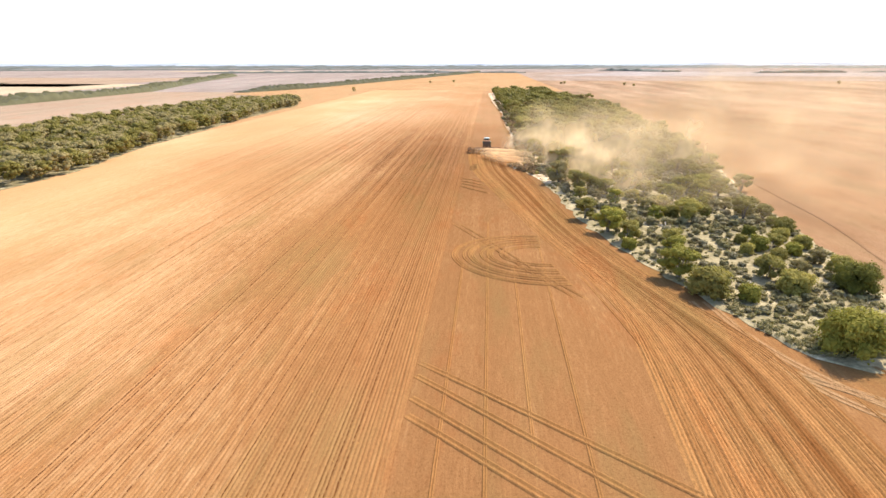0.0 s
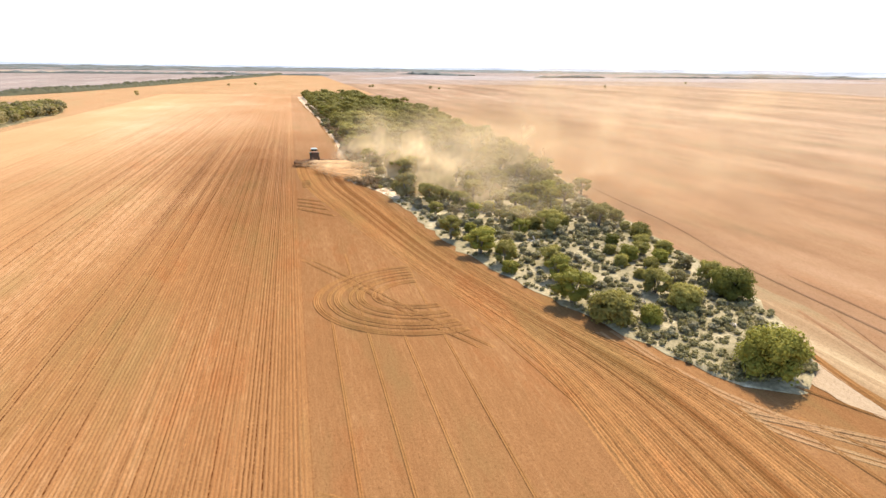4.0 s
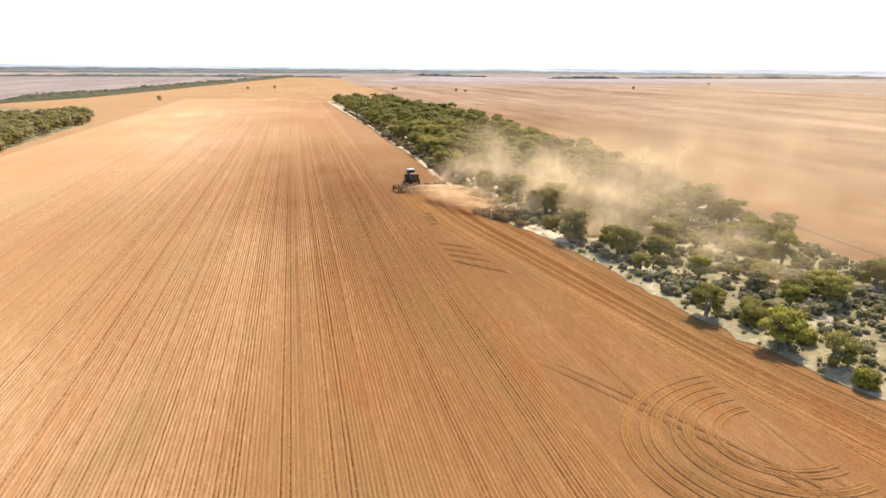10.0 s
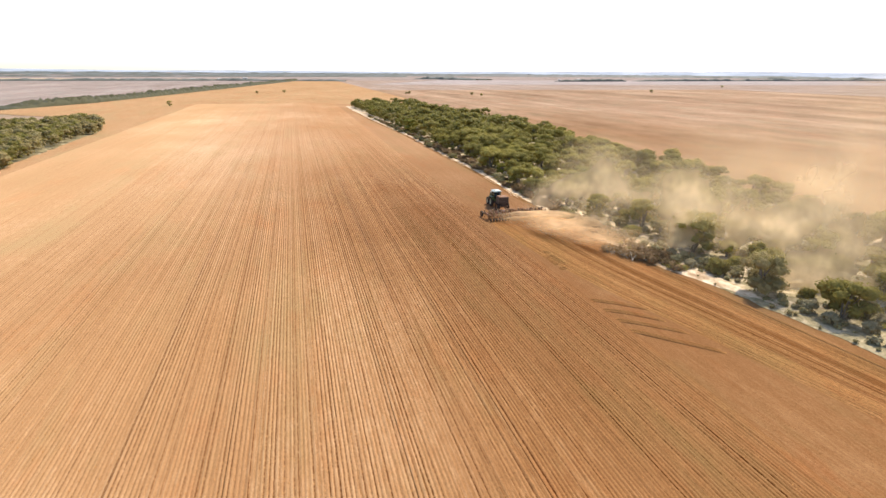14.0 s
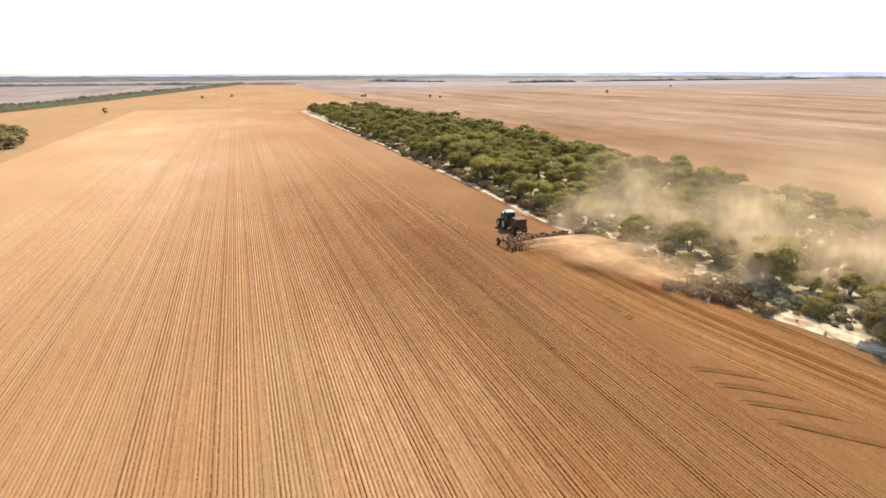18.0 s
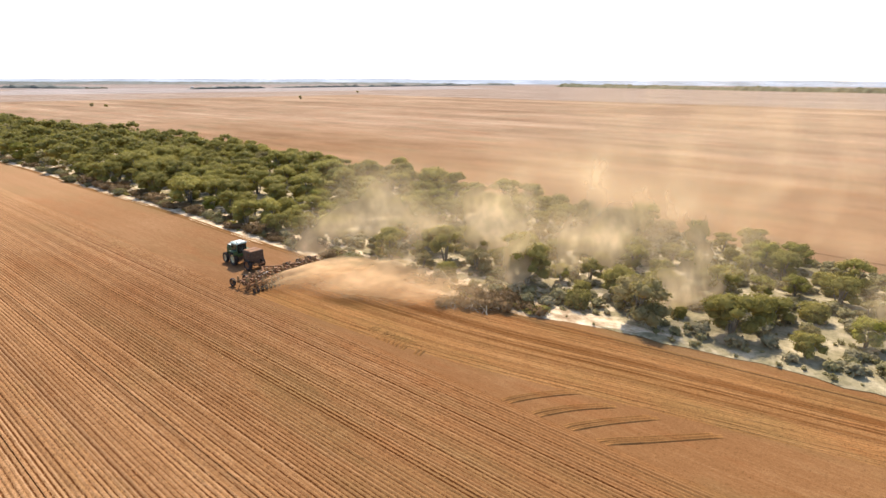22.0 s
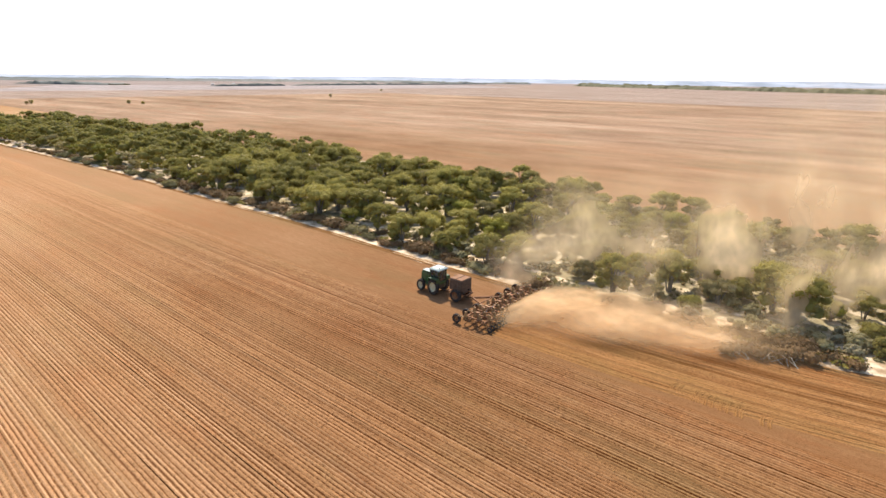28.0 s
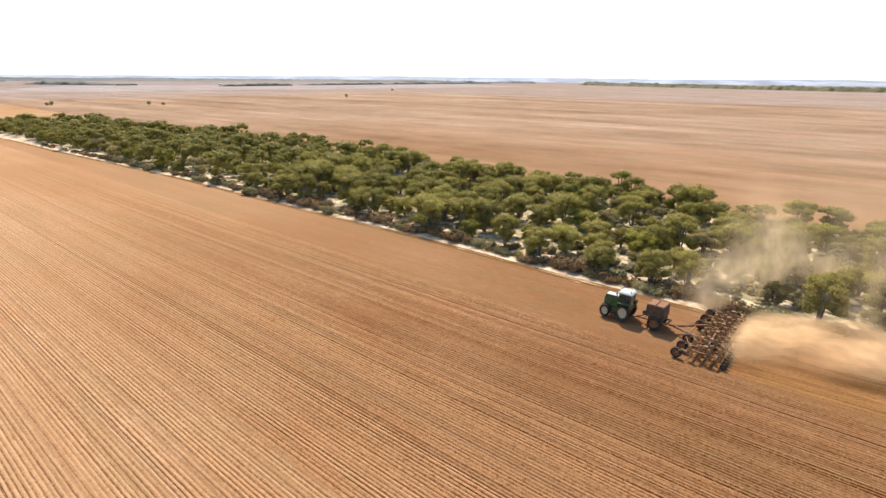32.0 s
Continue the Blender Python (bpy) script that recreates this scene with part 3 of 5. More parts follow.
for rut in ([(29.7, 39.2), (31.9, 34.6), (33.4, 30.4), (35, 24)], [(28.8, 38.0), (29.4, 31.5), (30, 22)], [(38.4, 45.8), (36.8, 37.3), (37.5, 30.0), (38, 10)], [(32.9, 43.0), (35.2, 38.6), (36.5, 36.8)], [(24.9, 50.2), (25.3, 44.5), (25.4, 40.4), (25, 20)]):
    track(rut, 0.4, 0.07, z=0.02, label="dark rut past the scrub's end")
for dx in (0.0, 1.0):
    track([(24.6 + dx, 41.6), (32.4 + dx, 35.7), (38.2 + dx, 31.0)], 0.5, 0.05, z=0.03, label="pale slanting rut past the scrub's end", material=M_RUT)
for dx in (0.0, -0.55, -1.7, -2.2):
    track([(24.2 + dx, 55.1), (25.0 + dx, 48.1), (26.7 + dx, 43.0 + dx * 0.3), (29.4 + dx, 38.4 + dx * 0.5), (32.9 + dx, 34.9 + dx * 0.6), (36.4 + dx, 31.6 + dx * 0.6), (39.6 + dx, 29.0 + dx * 0.6)], 0.4, 0.035, z=0.02, label="pale vehicle rut curving round the scrub's end", material=M_RUT)
for dx in (-1.6, -2.2):
    track([(along(y, BELT_W) + dx, y) for y in range(62, 420, 14)], 0.4, 0.06, z=0.035, smooth=2, label="wheel line following the edge of the scrub")


# ---- scrub floors ----
def floor_sheet(name, west_line, east_line, y0, y1, label, material=None, relief=1.0):
    vs, n = [], 28
    ys = np.arange(y0, y1 + 0.1, 2.0)
    for y in ys:
        a, b = along(y, west_line), along(y, east_line)
        for i in range(n):
            u = i / (n - 1)
            e = (random.random() - 0.5) * 1.1 if i in (0, n - 1) else 0
            x = a + (b - a) * u + e
            z = 0.05 if i in (0, n - 1) else 0.17 + 0.30 * noise.noise((x * 0.2, y * 0.2, 0))
            vs.append((x, y, 0.012 + (max(z, 0.05) * relief - 0.012) * min(1.0, (y - y0) / 5.0)))
    i = np.arange(len(vs)).reshape(len(ys), n)
    faces = np.stack([i[:-1, :-1], i[:-1, 1:], i[1:, 1:], i[1:, :-1]], -1).reshape(-1, 4)
    return tagged(new(name, mesh_from(name, vs, faces, material or M_FLOOR, True)), label, "ground", kind="structure")


WOOD_W = [(40, -160), (100, -158), (204, -170), (324, -163), (360, -135)]
WOOD_E = [(40, -94), (100, -97), (118, -96), (150, -102.5), (240, -111), (324, -114), (360, -125)]
def margin():
    """A bank of blown white sand between the field and the scrub."""
    vs, ys = [], np.arange(111, 470, 1.6)
    for y in ys:
        e = along(y, BELT_W)
        a = 0.5 * noise.noise((0, y * 0.13, 5)) + 0.35 * noise.noise((0, y * 0.5, 8))
        full = min(1.0, 0.15 + (y - 111) / 30)
        for u, z in ((-1.9 + 2.2 * a, 0.0), (-1.2 + 1.9 * a, 0.05), (-0.2 + a, 0.12), (1.2 + a, 0.22), (3.0 + 2 * a, 0.34), (5.2 + 3.0 * a, 0.06)):
            vs.append((e + 1.2 + (u - 1.2) * full, y, z))
    i = np.arange(len(vs)).reshape(len(ys), 6)
    faces = np.stack([i[:-1, :-1], i[:-1, 1:], i[1:, 1:], i[1:, :-1]], -1).reshape(-1, 4)
    return tagged(new("sand_margin", mesh_from("sand_margin", vs, faces, M_SAND, True)), "bank of blown white sand along the scrub", "ground", kind="structure")


margin()
floor_sheet("scrub_floor", BELT_W, BELT_E, BELT_W[0][0], BELT_W[-1][0], "pale sand with grey-green litter under the scrub")
def grass_fan():
    """Pale dry grass left standing between the ruts at the scrub's end."""
    ys, us = np.linspace(30, 66, 50), np.linspace(0, 1, 20)
    west = np.array([along(y, [(18, 38.7), (46, 38.7), (63.5, 45.0), (68, 46.4)]) for y in ys])
    east = np.array([along(y, [(30, 42.0), (36, 44.2), (46, 46.6), (54, 48.2), (66, 47.4)]) + 0.5 * noise.noise((0, y * 0.6, 2)) for y in ys])
    X = west[:, None] + (east - west)[:, None] * us[None, :]
    Y = np.repeat(ys[:, None], len(us), 1)
    Z = -0.085 + 0.05 * np.random.default_rng(4).random(X.shape) * np.sin(np.pi * us)[None, :]
    i = np.arange(X.size).reshape(X.shape)
    faces = np.stack([i[:-1, :-1], i[:-1, 1:], i[1:, 1:], i[1:, :-1]], -1).reshape(-1, 4)
    return tagged(new("grass_corner", mesh_from("grass_corner", np.stack([X, Y, Z], -1).reshape(-1, 3), faces, M_GRASS)), "corner of pale dry grass beyond the scrub's end", "ground", kind="structure")


grass_fan()


def sand_corner():
    """Trodden pale sand between the last bush and the rut that rounds the scrub's end."""
    ys, us = np.linspace(36.5, 62, 40), np.linspace(0, 1, 12)
    west = np.array([along(y, [(36.5, 36.4), (40.5, 34.6), (42.8, 34.8), (46, 37.6), (62, 44.0)]) + 0.5 * noise.noise((0, y * 0.5, 7)) for y in ys])
    east = np.array([along(y, [(36.5, 36.7), (46.6, 38.55), (47.5, 38.6), (62, 44.6)]) for y in ys])
    X = west[:, None] + (np.maximum(east, west + 0.2) - west)[:, None] * us[None, :]
    Y = np.repeat(ys[:, None], len(us), 1)
    Z = 0.028 + 0.03 * np.random.default_rng(9).random(X.shape)
    i = np.arange(X.size).reshape(X.shape)
    faces = np.stack([i[:-1, :-1], i[:-1, 1:], i[1:, 1:], i[1:, :-1]], -1).reshape(-1, 4)
    return tagged(new("sand_corner", mesh_from("sand_corner", np.stack([X, Y, Z], -1).reshape(-1, 3), faces, M_TROD, True)), "patch of trodden pale sand at the scrub's end", "ground", kind="structure")


sand_corner()
floor_sheet("west_scrub_floor", WOOD_W, WOOD_E, 40, 360, "pale sand under the western scrub", M_LITTER, 0.6)


# ---- trees ----
def leaves(puffs, count, size, r):
    """Leaf sprays as small lozenges lying over the tops and sides of flattened puffs (x, y, z, radius, height)."""
    puffs = np.asarray(puffs)
    w = puffs[:, 3] ** 2
    p = puffs[r.choice(len(puffs), count, p=w / w.sum())]
    d = r.normal(size=(count, 3))
    d[:, 2] = np.abs(d[:, 2]) * np.where(r.random(count) < 0.84, 1, -0.6)
    d /= np.linalg.norm(d, axis=1)[:, None]
    reach = 0.66 + 0.52 * r.random(count) ** 1.4
    c = p[:, :3] + d * np.stack([p[:, 3], p[:, 3], p[:, 4]], 1) * reach[:, None]
    nrm = d + r.normal(size=(count, 3)) * 0.38 + np.array([0, 0, 0.25])
    nrm /= np.linalg.norm(nrm, axis=1)[:, None]
    t = np.cross(nrm, r.normal(size=(count, 3)))
    t /= np.linalg.norm(t, axis=1)[:, None]
    b = np.cross(nrm, t)
    s = (size * (0.5 + 1.0 * r.random(count)))[:, None]
    v = np.stack([c - t * s, c - b * s * 0.6 - nrm * s * 0.15, c + t * s, c + b * s * 0.6 - nrm * s * 0.15], 1).reshape(-1, 3)
    return v, np.arange(count * 4).reshape(-1, 4)


def mass(puffs, r, shrink=0.74, fine=True):
    """The dense inside of a crown: uneven rounded lumps, one for each puff."""
    bm = bmesh.new()
    bmesh.ops.create_icosphere(bm, subdivisions=2 if fine else 1, radius=1.0)
    ball = np.array([v.co for v in bm.verts])
    tri = np.array([[v.index for v in f.verts] for f in bm.faces])
    bm.free()
    vs, fs = [], []
    for k, (x, y, z, rad, tall) in enumerate(puffs):
        bumpy = ball * (shrink * (0.86 + 0.28 * r.random((len(ball), 1))))
        vs.append(bumpy * np.array([rad, rad, tall]) + np.array([x, y, z]))
        fs.append(tri + k * len(ball))
    return np.concatenate(vs), np.concatenate(fs)


def crown_mesh(name, quads, lumps, tris, material):
    """Leaf sprays and inner lumps in one mesh."""
    me = mesh_from(name, np.concatenate([quads, lumps]), np.concatenate([np.arange(len(quads)).reshape(-1, 4)[:, [0, 1, 2]], np.arange(len(quads)).reshape(-1, 4)[:, [0, 2, 3]], tris + len(quads)]), material)
    return me


def tube(points, r0, r1, sides=5):
    vs, fs = [], []
    n = len(points)
    for k, p in enumerate(points):
        rad = r0 + (r1 - r0) * k / (n - 1)
        for s in range(sides):
            a = 2 * math.pi * s / sides
            vs.append((p[0] + rad * math.cos(a), p[1] + rad * math.sin(a), p[2]))
    for k in range(n - 1):
        for s in range(sides):
            fs.append((k * sides + s, k * sides + (s + 1) % sides, (k + 1) * sides + (s + 1) % sides, (k + 1) * sides + s))
    return vs, fs


def crown_puffs(style, high, wide, r):
    puffs = []
    if style == "mallee":
        tops = 6 + int(wide * 1.4)
        for k in range(tops):                                  # flat-topped heads at the ends of the limbs
            a, q = k * 2.4 + 0.7 * r.random(), math.sqrt((k + 0.3) / tops) * wide * 0.74
            rad = wide * (0.27 + 0.17 * r.random())
            puffs.append((q * math.cos(a), q * math.sin(a), high * (0.84 - 0.22 * (q / wide) ** 2 + 0.14 * (r.random() - 0.6)), rad, rad * (0.56 + 0.30 * r.random())))
        for _ in range(10):                                    # fuller sprays hanging below
            a, q = r.random() * 6.28, wide * (0.30 + 0.5 * r.random())
            rad = wide * (0.20 + 0.16 * r.random())
            puffs.append((q * math.cos(a), q * math.sin(a), high * (0.24 + 0.34 * r.random()), rad, rad * 0.85))
    else:
        for k in range(15):
            a, q = k * 2.4 + 0.9 * r.random(), math.sqrt((k + 0.3) / 15) * wide * 0.66
            rad = wide * (0.26 + 0.22 * r.random())
            z = max(0.3, high * (0.70 * math.sqrt(max(0.0, 1 - (q / wide / 0.84) ** 2)) + 0.16 * (r.random() - 0.4)))
            puffs.append((q * math.cos(a), q * math.sin(a), z, rad, rad * (0.6 + 0.3 * r.random())))
            puffs.append((q * math.cos(a + 0.6), q * math.sin(a + 0.6), z * 0.42, rad * 0.9, rad * 0.9))
    return puffs


def plant_kind(style, high, wide, count, size, seed):
    """Meshes of the trunk and the crown of one kind of tree."""
    r = np.random.default_rng(seed)
    puffs = crown_puffs(style, high, wide, r)
    v, f = leaves(puffs, count, size, r)
    tv, tf = [], []
    for k in range(6 if style == "mallee" else 3):
        p = puffs[k]
        bend = (0.35 * p[0] + 0.12 * r.normal(), 0.35 * p[1] + 0.12 * r.normal(), p[2] * 0.5)
        vs, fs = tube([(0.1 * p[0], 0.1 * p[1], -0.25), bend, (p[0] * 0.85, p[1] * 0.85, p[2])], 0.07 + 0.012 * high, 0.025)
        tf += [tuple(i + len(tv) for i in q) for q in fs]
        tv += vs
    return (tv, tf), (v, f), puffs


KINDS = []
for k, (style, high, wide, mat) in enumerate([("mallee", 4.8, 2.6, M_LEAF), ("mallee", 5.6, 3.0, M_LEAF), ("mallee", 4.0, 2.5, M_LEAF), ("mallee", 4.6, 3.1, M_LEAF), ("mallee", 3.4, 2.1, M_LEAF),
                                              ("mallee", 5.4, 2.3, M_LEAF), ("bush", 4.6, 3.0, M_LIME), ("bush", 2.4, 1.6, M_LIME), ("bush", 2.9, 2.0, M_LEAF), ("mallee", 4.2, 2.6, M_LIME), ("bush", 2.0, 1.5, M_GREY), ("mallee", 3.2, 2.2, M_OLIVE)]):
    (tv, tf), (v, f), puffs = plant_kind(style, high, wide, 2700 if style == "mallee" else int(1150 * wide ** 1.7), 0.13 if style == "mallee" else 0.13, 40 + k)
    inner = mass(puffs, np.random.default_rng(k), 0.68 if style == "mallee" else 0.62)
    KINDS.append((high, wide, mesh_from("trunk", tv, tf, M_BARK, True), crown_mesh("crown", v, *inner, mat), v, mass(puffs[::2], np.random.default_rng(k), 0.84, False), mat))

TREE_LABEL = {1: "tall mallee tree with a wide olive-green crown", 4: "small dark green mallee tree with a rounded crown", 6: "large round yellow-green wattle bush on pale sand", 7: "small round yellow-green bush on pale sand",
              8: "low dense dark green bush on pale sand", 9: "yellow-green mallee tree with a spreading crown",
              10: "grey-green saltbush on pale sand", 11: "small grey-olive mallee tree with a thin crown"}


def tree(kind, x, y, high, turn, z=0.06, group="trees of the scrub belt"):
    h, w, trunk_me, crown_me = KINDS[kind][:4]
    ob = new("mallee_tree" if kind < 6 or kind in (9, 11) else "saltbush" if kind == 10 else "wattle_bush")
    s = high / h
    ob.matrix_world = pose(x, y, z, 0, 0, turn) @ Matrix.Diagonal((s * (0.85 + 0.3 * random.random()), s * (0.85 + 0.3 * random.random()), s, 1))
    for nm, me in (("trunk", trunk_me), ("crown", crown_me)):
        new(nm, me).parent = ob
    return tagged(ob, TREE_LABEL.get(kind, "dark olive-green mallee tree with many thin stems"), "tree" if kind < 6 or kind in (9, 11) else "bush", group)


NAMED = [(32.4, 44.5, 5.4, 6), (41.5, 59.0, 5.3, 6), (23.2, 62.0, 5.2, 9), (24.7, 56.6, 4.9, 8), (28.3, 55.4, 2.9, 7), (33.5, 61.8, 4.0, 4), (34.0, 57.6, 4.2, 8), (42.1, 63.4, 3.6, 2), (37.2, 72.7, 3.2, 7), (44.4, 81.1, 3.7, 8), (41.9, 88.4, 5.4, 1), (38.2, 98.4, 6.2, 5), (32.2, 86.6, 4.9, 3), (18.5, 79.8, 5.0, 9), (20.5, 75.4, 4.1, 2), (40.9, 71.3, 2.5, 7), (24.5, 68.5, 4.2, 9), (25.8, 73.0, 3.8, 4), (16.3, 86.9, 4.9, 0), (19.8, 72.0, 2.4, 7)]
taken = []
for x, y, high, kind in NAMED + [(51.2, 111.0, 4.4, 4), (15.4, 115.2, 6.2, 11)]:
    tree(kind, x, y, high * (0.9 if y < 46 else 0.74), random.random() * 360)
    taken.append((x, y, 2.4))


def free(x, y, gap):
    return all((x - a) ** 2 + (y - b) ** 2 > ((gap + g) * 0.5) ** 2 for a, b, g in taken if abs(b - y) < 6)


rest = {}
made = bushes = 0
for y0 in np.arange(62, 474, 1.5):
    a, b = along(y0, BELT_W), along(y0, BELT_E)
    open_part = y0 < 102
    for _ in range(14):
        inset = 1.3 if y0 < 100 else 2.5
        x, y = a + inset + (b - a - 2.9 - inset) * random.random(), y0 + random.random() * 1.5
        gap = 2.9 + 1.6 * random.random() if open_part else 2.9 + 1.5 * random.random()
        if open_part and noise.noise((x * 0.09, y * 0.09, 4)) > (0.40 if y0 > 96 else 0.22 if y0 > 84 else -0.02):
            continue
        if not open_part and noise.noise((x * 0.11, y * 0.11, 9)) > (0.22 if y0 < 150 else 0.30 if y0 < 190 else 0.38):
            continue
        if not free(x, y, gap):
            continue
        taken.append((x, y, gap))
        kind = random.choice([0, 1, 2, 3, 4, 5, 0, 1, 3, 9, 8, 11, 11] if not open_part else [2, 4, 4, 9, 8, 8, 7, 10, 10, 11, 11, 11])
        high = KINDS[kind][0] * (0.62 + 0.58 * random.random()) * float(np.interp(y0, [62, 90, 128, 160, 205, 260], [0.62, 0.72, 0.88, 0.96, 1.04, 1.12]))
        if kind in (7, 8, 10) and bushes < 190:
            tree(kind, x, y, high, random.random() * 360)
            bushes += 1
        elif made < 290:
            tree(kind, x, y, high, random.random() * 360)
            made += 1
        else:
            rest.setdefault(KINDS[kind][6], []).append((kind, x, y, high))


def joined(name, items, material, every=2, z=0.05):
    vs, ls, ts, n = [], [], [], 0
    for kind, x, y, high in items:
        h, w, _, _, v, (lump, tri), _ = KINDS[kind]
        a, s = random.random() * 6.28, high / h
        keep = v.reshape(-1, 4, 3)[random.randrange(every)::every]
        c = keep.mean(1, keepdims=True)
        keep = (c + (keep - c) * every ** 0.36).reshape(-1, 3) * s
        m = np.array([[math.cos(a), -math.sin(a), 0], [math.sin(a), math.cos(a), 0], [0, 0, 1]])
        vs.append(keep @ m.T + np.array([x, y, z]))
        ls.append(lump * s @ m.T + np.array([x, y, z]))
        ts.append(tri + n)
        n += len(lump)
    return new(name, crown_mesh(name, np.concatenate(vs), np.concatenate(ls), np.concatenate(ts), material))


for mat, items in rest.items():
    tagged(joined("far_scrub", items, mat, 10), "dense olive-green mallee canopy further along the belt", "trees", kind="stuff")

# low bushes filling the gaps of the open scrub
fill = []
for _ in range(7000):
    y = 52 + 128 * random.random()
    a, b = along(y, BELT_W), along(y, BELT_E)
    x = a + 2.0 + (b - a - 4.0) * random.random()
    if len(fill) < 800 and (y > 84 or random.random() < 0.4) and free(x, y, 0.95):
        taken.append((x, y, 1.0))
        fill.append((random.choice([7, 8, 8, 10]), x, y, (0.5 + 0.9 * random.random()) * (0.75 if y < 84 else 1.15)))
tagged(joined("under_scrub", fill[::2], M_SALT, 16), "low rounded grey-brown bushes between the mallee trees", "shrubs", kind="stuff")
tagged(joined("under_scrub", fill[1::2], M_GREY, 16), "low rounded pale grey-olive bushes between the mallee trees", "shrubs", kind="stuff")

# low shrubs and litter tufts on the sand
def shrubs(name, count, material, size, high, label, seed, edge=False):
    r = np.random.default_rng(seed)
    vs, ls, ts = [], [], []
    for _ in range(count):
        y = 44 + r.random() ** 1.6 * 330
        a, b = along(y, BELT_W), along(y, BELT_E)
        x = a + 0.2 + (b - a - 0.4) * r.random()
        if edge:
            y = 122 + (y - 42) * 0.78
            x = along(y, BELT_W) - 0.4 + 2.0 * r.random()
        s = size * (0.5 + r.random())
        v, _ = leaves([(0, 0, s * high * 0.35, s * 0.7, s * high * 0.5), (s * 0.4, s * 0.2, s * high * 0.3, s * 0.5, s * high * 0.4)], 28, s * 0.18, r)
        v[:, 2] = np.maximum(v[:, 2], 0) + 0.12
        vs.append(v + np.array([x, y, 0]))
        lump, tri = mass([(0, 0, s * high * 0.35 + 0.1, s * 0.7, s * high * 0.5), (s * 0.4, s * 0.2, s * high * 0.3 + 0.1, s * 0.5, s * high * 0.4)], r, 0.62, False)
        ls.append(lump + np.array([x, y, 0]))
        ts.append(tri + len(lump) * (len(ts)))
    return tagged(new(name, crown_mesh(name, np.concatenate(vs), np.concatenate(ls), np.concatenate(ts), material)), label, "shrubs", kind="stuff")


shrubs("low_shrubs", 3200, M_SALT, 0.5, 0.9, "low grey-green saltbush scattered over pale sand", 3)
shrubs("edge_shrubs", 260, M_LEAF, 0.7, 0.8, "low dark shrubs along the edge of the scrub", 5, True)

shrubs("dead_shrubs", 220, M_BRUSH, 0.95, 0.75, "dead brown brush heaped along the edge of the scrub", 8, True)

# bleached dead branches lying in the open scrub
def fallen_branch(x, y, long, turn):
    ob = new("fallen_branch")
    ob.matrix_world = pose(x, y, 0.22, 0, 0, turn)
    tagged(ob, "bleached dead branch lying on the sandy scrub floor", "branch", "dead branches in the scrub")
    r = np.random.default_rng(int(abs(x * 97 + y * 13)))
    for k in range(5):
        a = r.normal() * 0.7
        tip = (long * math.cos(a) * (0.6 + 0.4 * r.random()), long * math.sin(a) * 0.7, 0.15 + 0.5 * r.random())
        vs, fs = tube([(0, 0, -0.08), (tip[0] * 0.5, tip[1] * 0.4, tip[2] * 0.9), tip], 0.07, 0.02)
        limb = new("limb", mesh_from("limb", vs, fs, M_DEAD, True))
        limb.parent = ob


for k in range(14):
    y = 46 + 5.6 * k + 3 * random.random()
    fallen_branch(along(y, BELT_W) + 2 + random.random() * (along(y, BELT_E) - along(y, BELT_W) - 6), y, 1.0 + 0.9 * random.random(), random.random() * 360)

# heap of pushed-up dead wood at the edge of the scrub
def brush_heap(x, y, long, turn):
    ob = new("brush_heap")
    ob.matrix_world = pose(x, y, 0.1, 0, 0, turn)
    tagged(ob, "long heap of dark dead branches pushed against the scrub", "brush heap")
    r = np.random.default_rng(31)
    puffs = [(long * (k / 8 - 0.5), 0.5 * r.normal(), 0.45 + 0.2 * r.random(), 0.75 + 0.4 * r.random(), 0.55 + 0.2 * r.random()) for k in range(9)]
    v, f = leaves(puffs, 900, 0.13, r)
    v[:, 2] = np.maximum(v[:, 2], 0.0)
    twigs = new("mound", crown_mesh("mound", v, *mass(puffs, r, 0.8, False), M_BRUSH))
    twigs.parent = ob
    for k in range(26):
        cx, cy, a, half = long * (r.random() - 0.5), 0.8 * r.normal(), r.random() * 3.14, 0.7 + 0.9 * r.random()
        lo, hi = 0.05 + 0.3 * r.random(), 0.5 + 0.8 * r.random()
        vs, fs = tube([(cx - half * math.cos(a), cy - half * math.sin(a), lo), (cx, cy + 0.1, (lo + hi) / 2 + 0.1), (cx + half * math.cos(a), cy + half * math.sin(a), hi * 0.8)], 0.05, 0.02)
        log = new("branch", mesh_from("branch", vs, fs, M_BARK, True))
        log.parent = ob


brush_heap(7.6, 130.2, 7.0, -62)


def clump_mesh(seed):
    """Low wind-heaped brush: a few flattened mounds of twigs."""
    r = np.random.default_rng(seed)
    puffs = [(1.5 * (k / 3 - 0.5) + 0.3 * r.normal(), 0.35 * r.normal(), 0.38 + 0.2 * r.random(), 0.6 + 0.4 * r.random(), 0.5 + 0.25 * r.random()) for k in range(5)]
    v, f = leaves([(x, y, z, a * (0.75 + 0.5 * r.random()), b * (0.7 + 0.6 * r.random())) for x, y, z, a, b in puffs * 3], 900, 0.14, r)
    v[:, 2] = np.maximum(v[:, 2], 0.0)
    return crown_mesh("mound", v, *mass(puffs, r, 0.7), M_BRUSH if seed % 3 else M_SALT)


CLUMPS = [clump_mesh(60 + k) for k in range(5)]
STICKS = []
for k in range(3):
    vs, fs = tube([(-1.2, 0.3 * k - 0.3, 0.1), (0.0, 0.1, 0.75), (1.1, 0.4 - 0.3 * k, 1.05)], 0.07, 0.02)
    STICKS.append(mesh_from("branch", vs, fs, M_BARK, True))


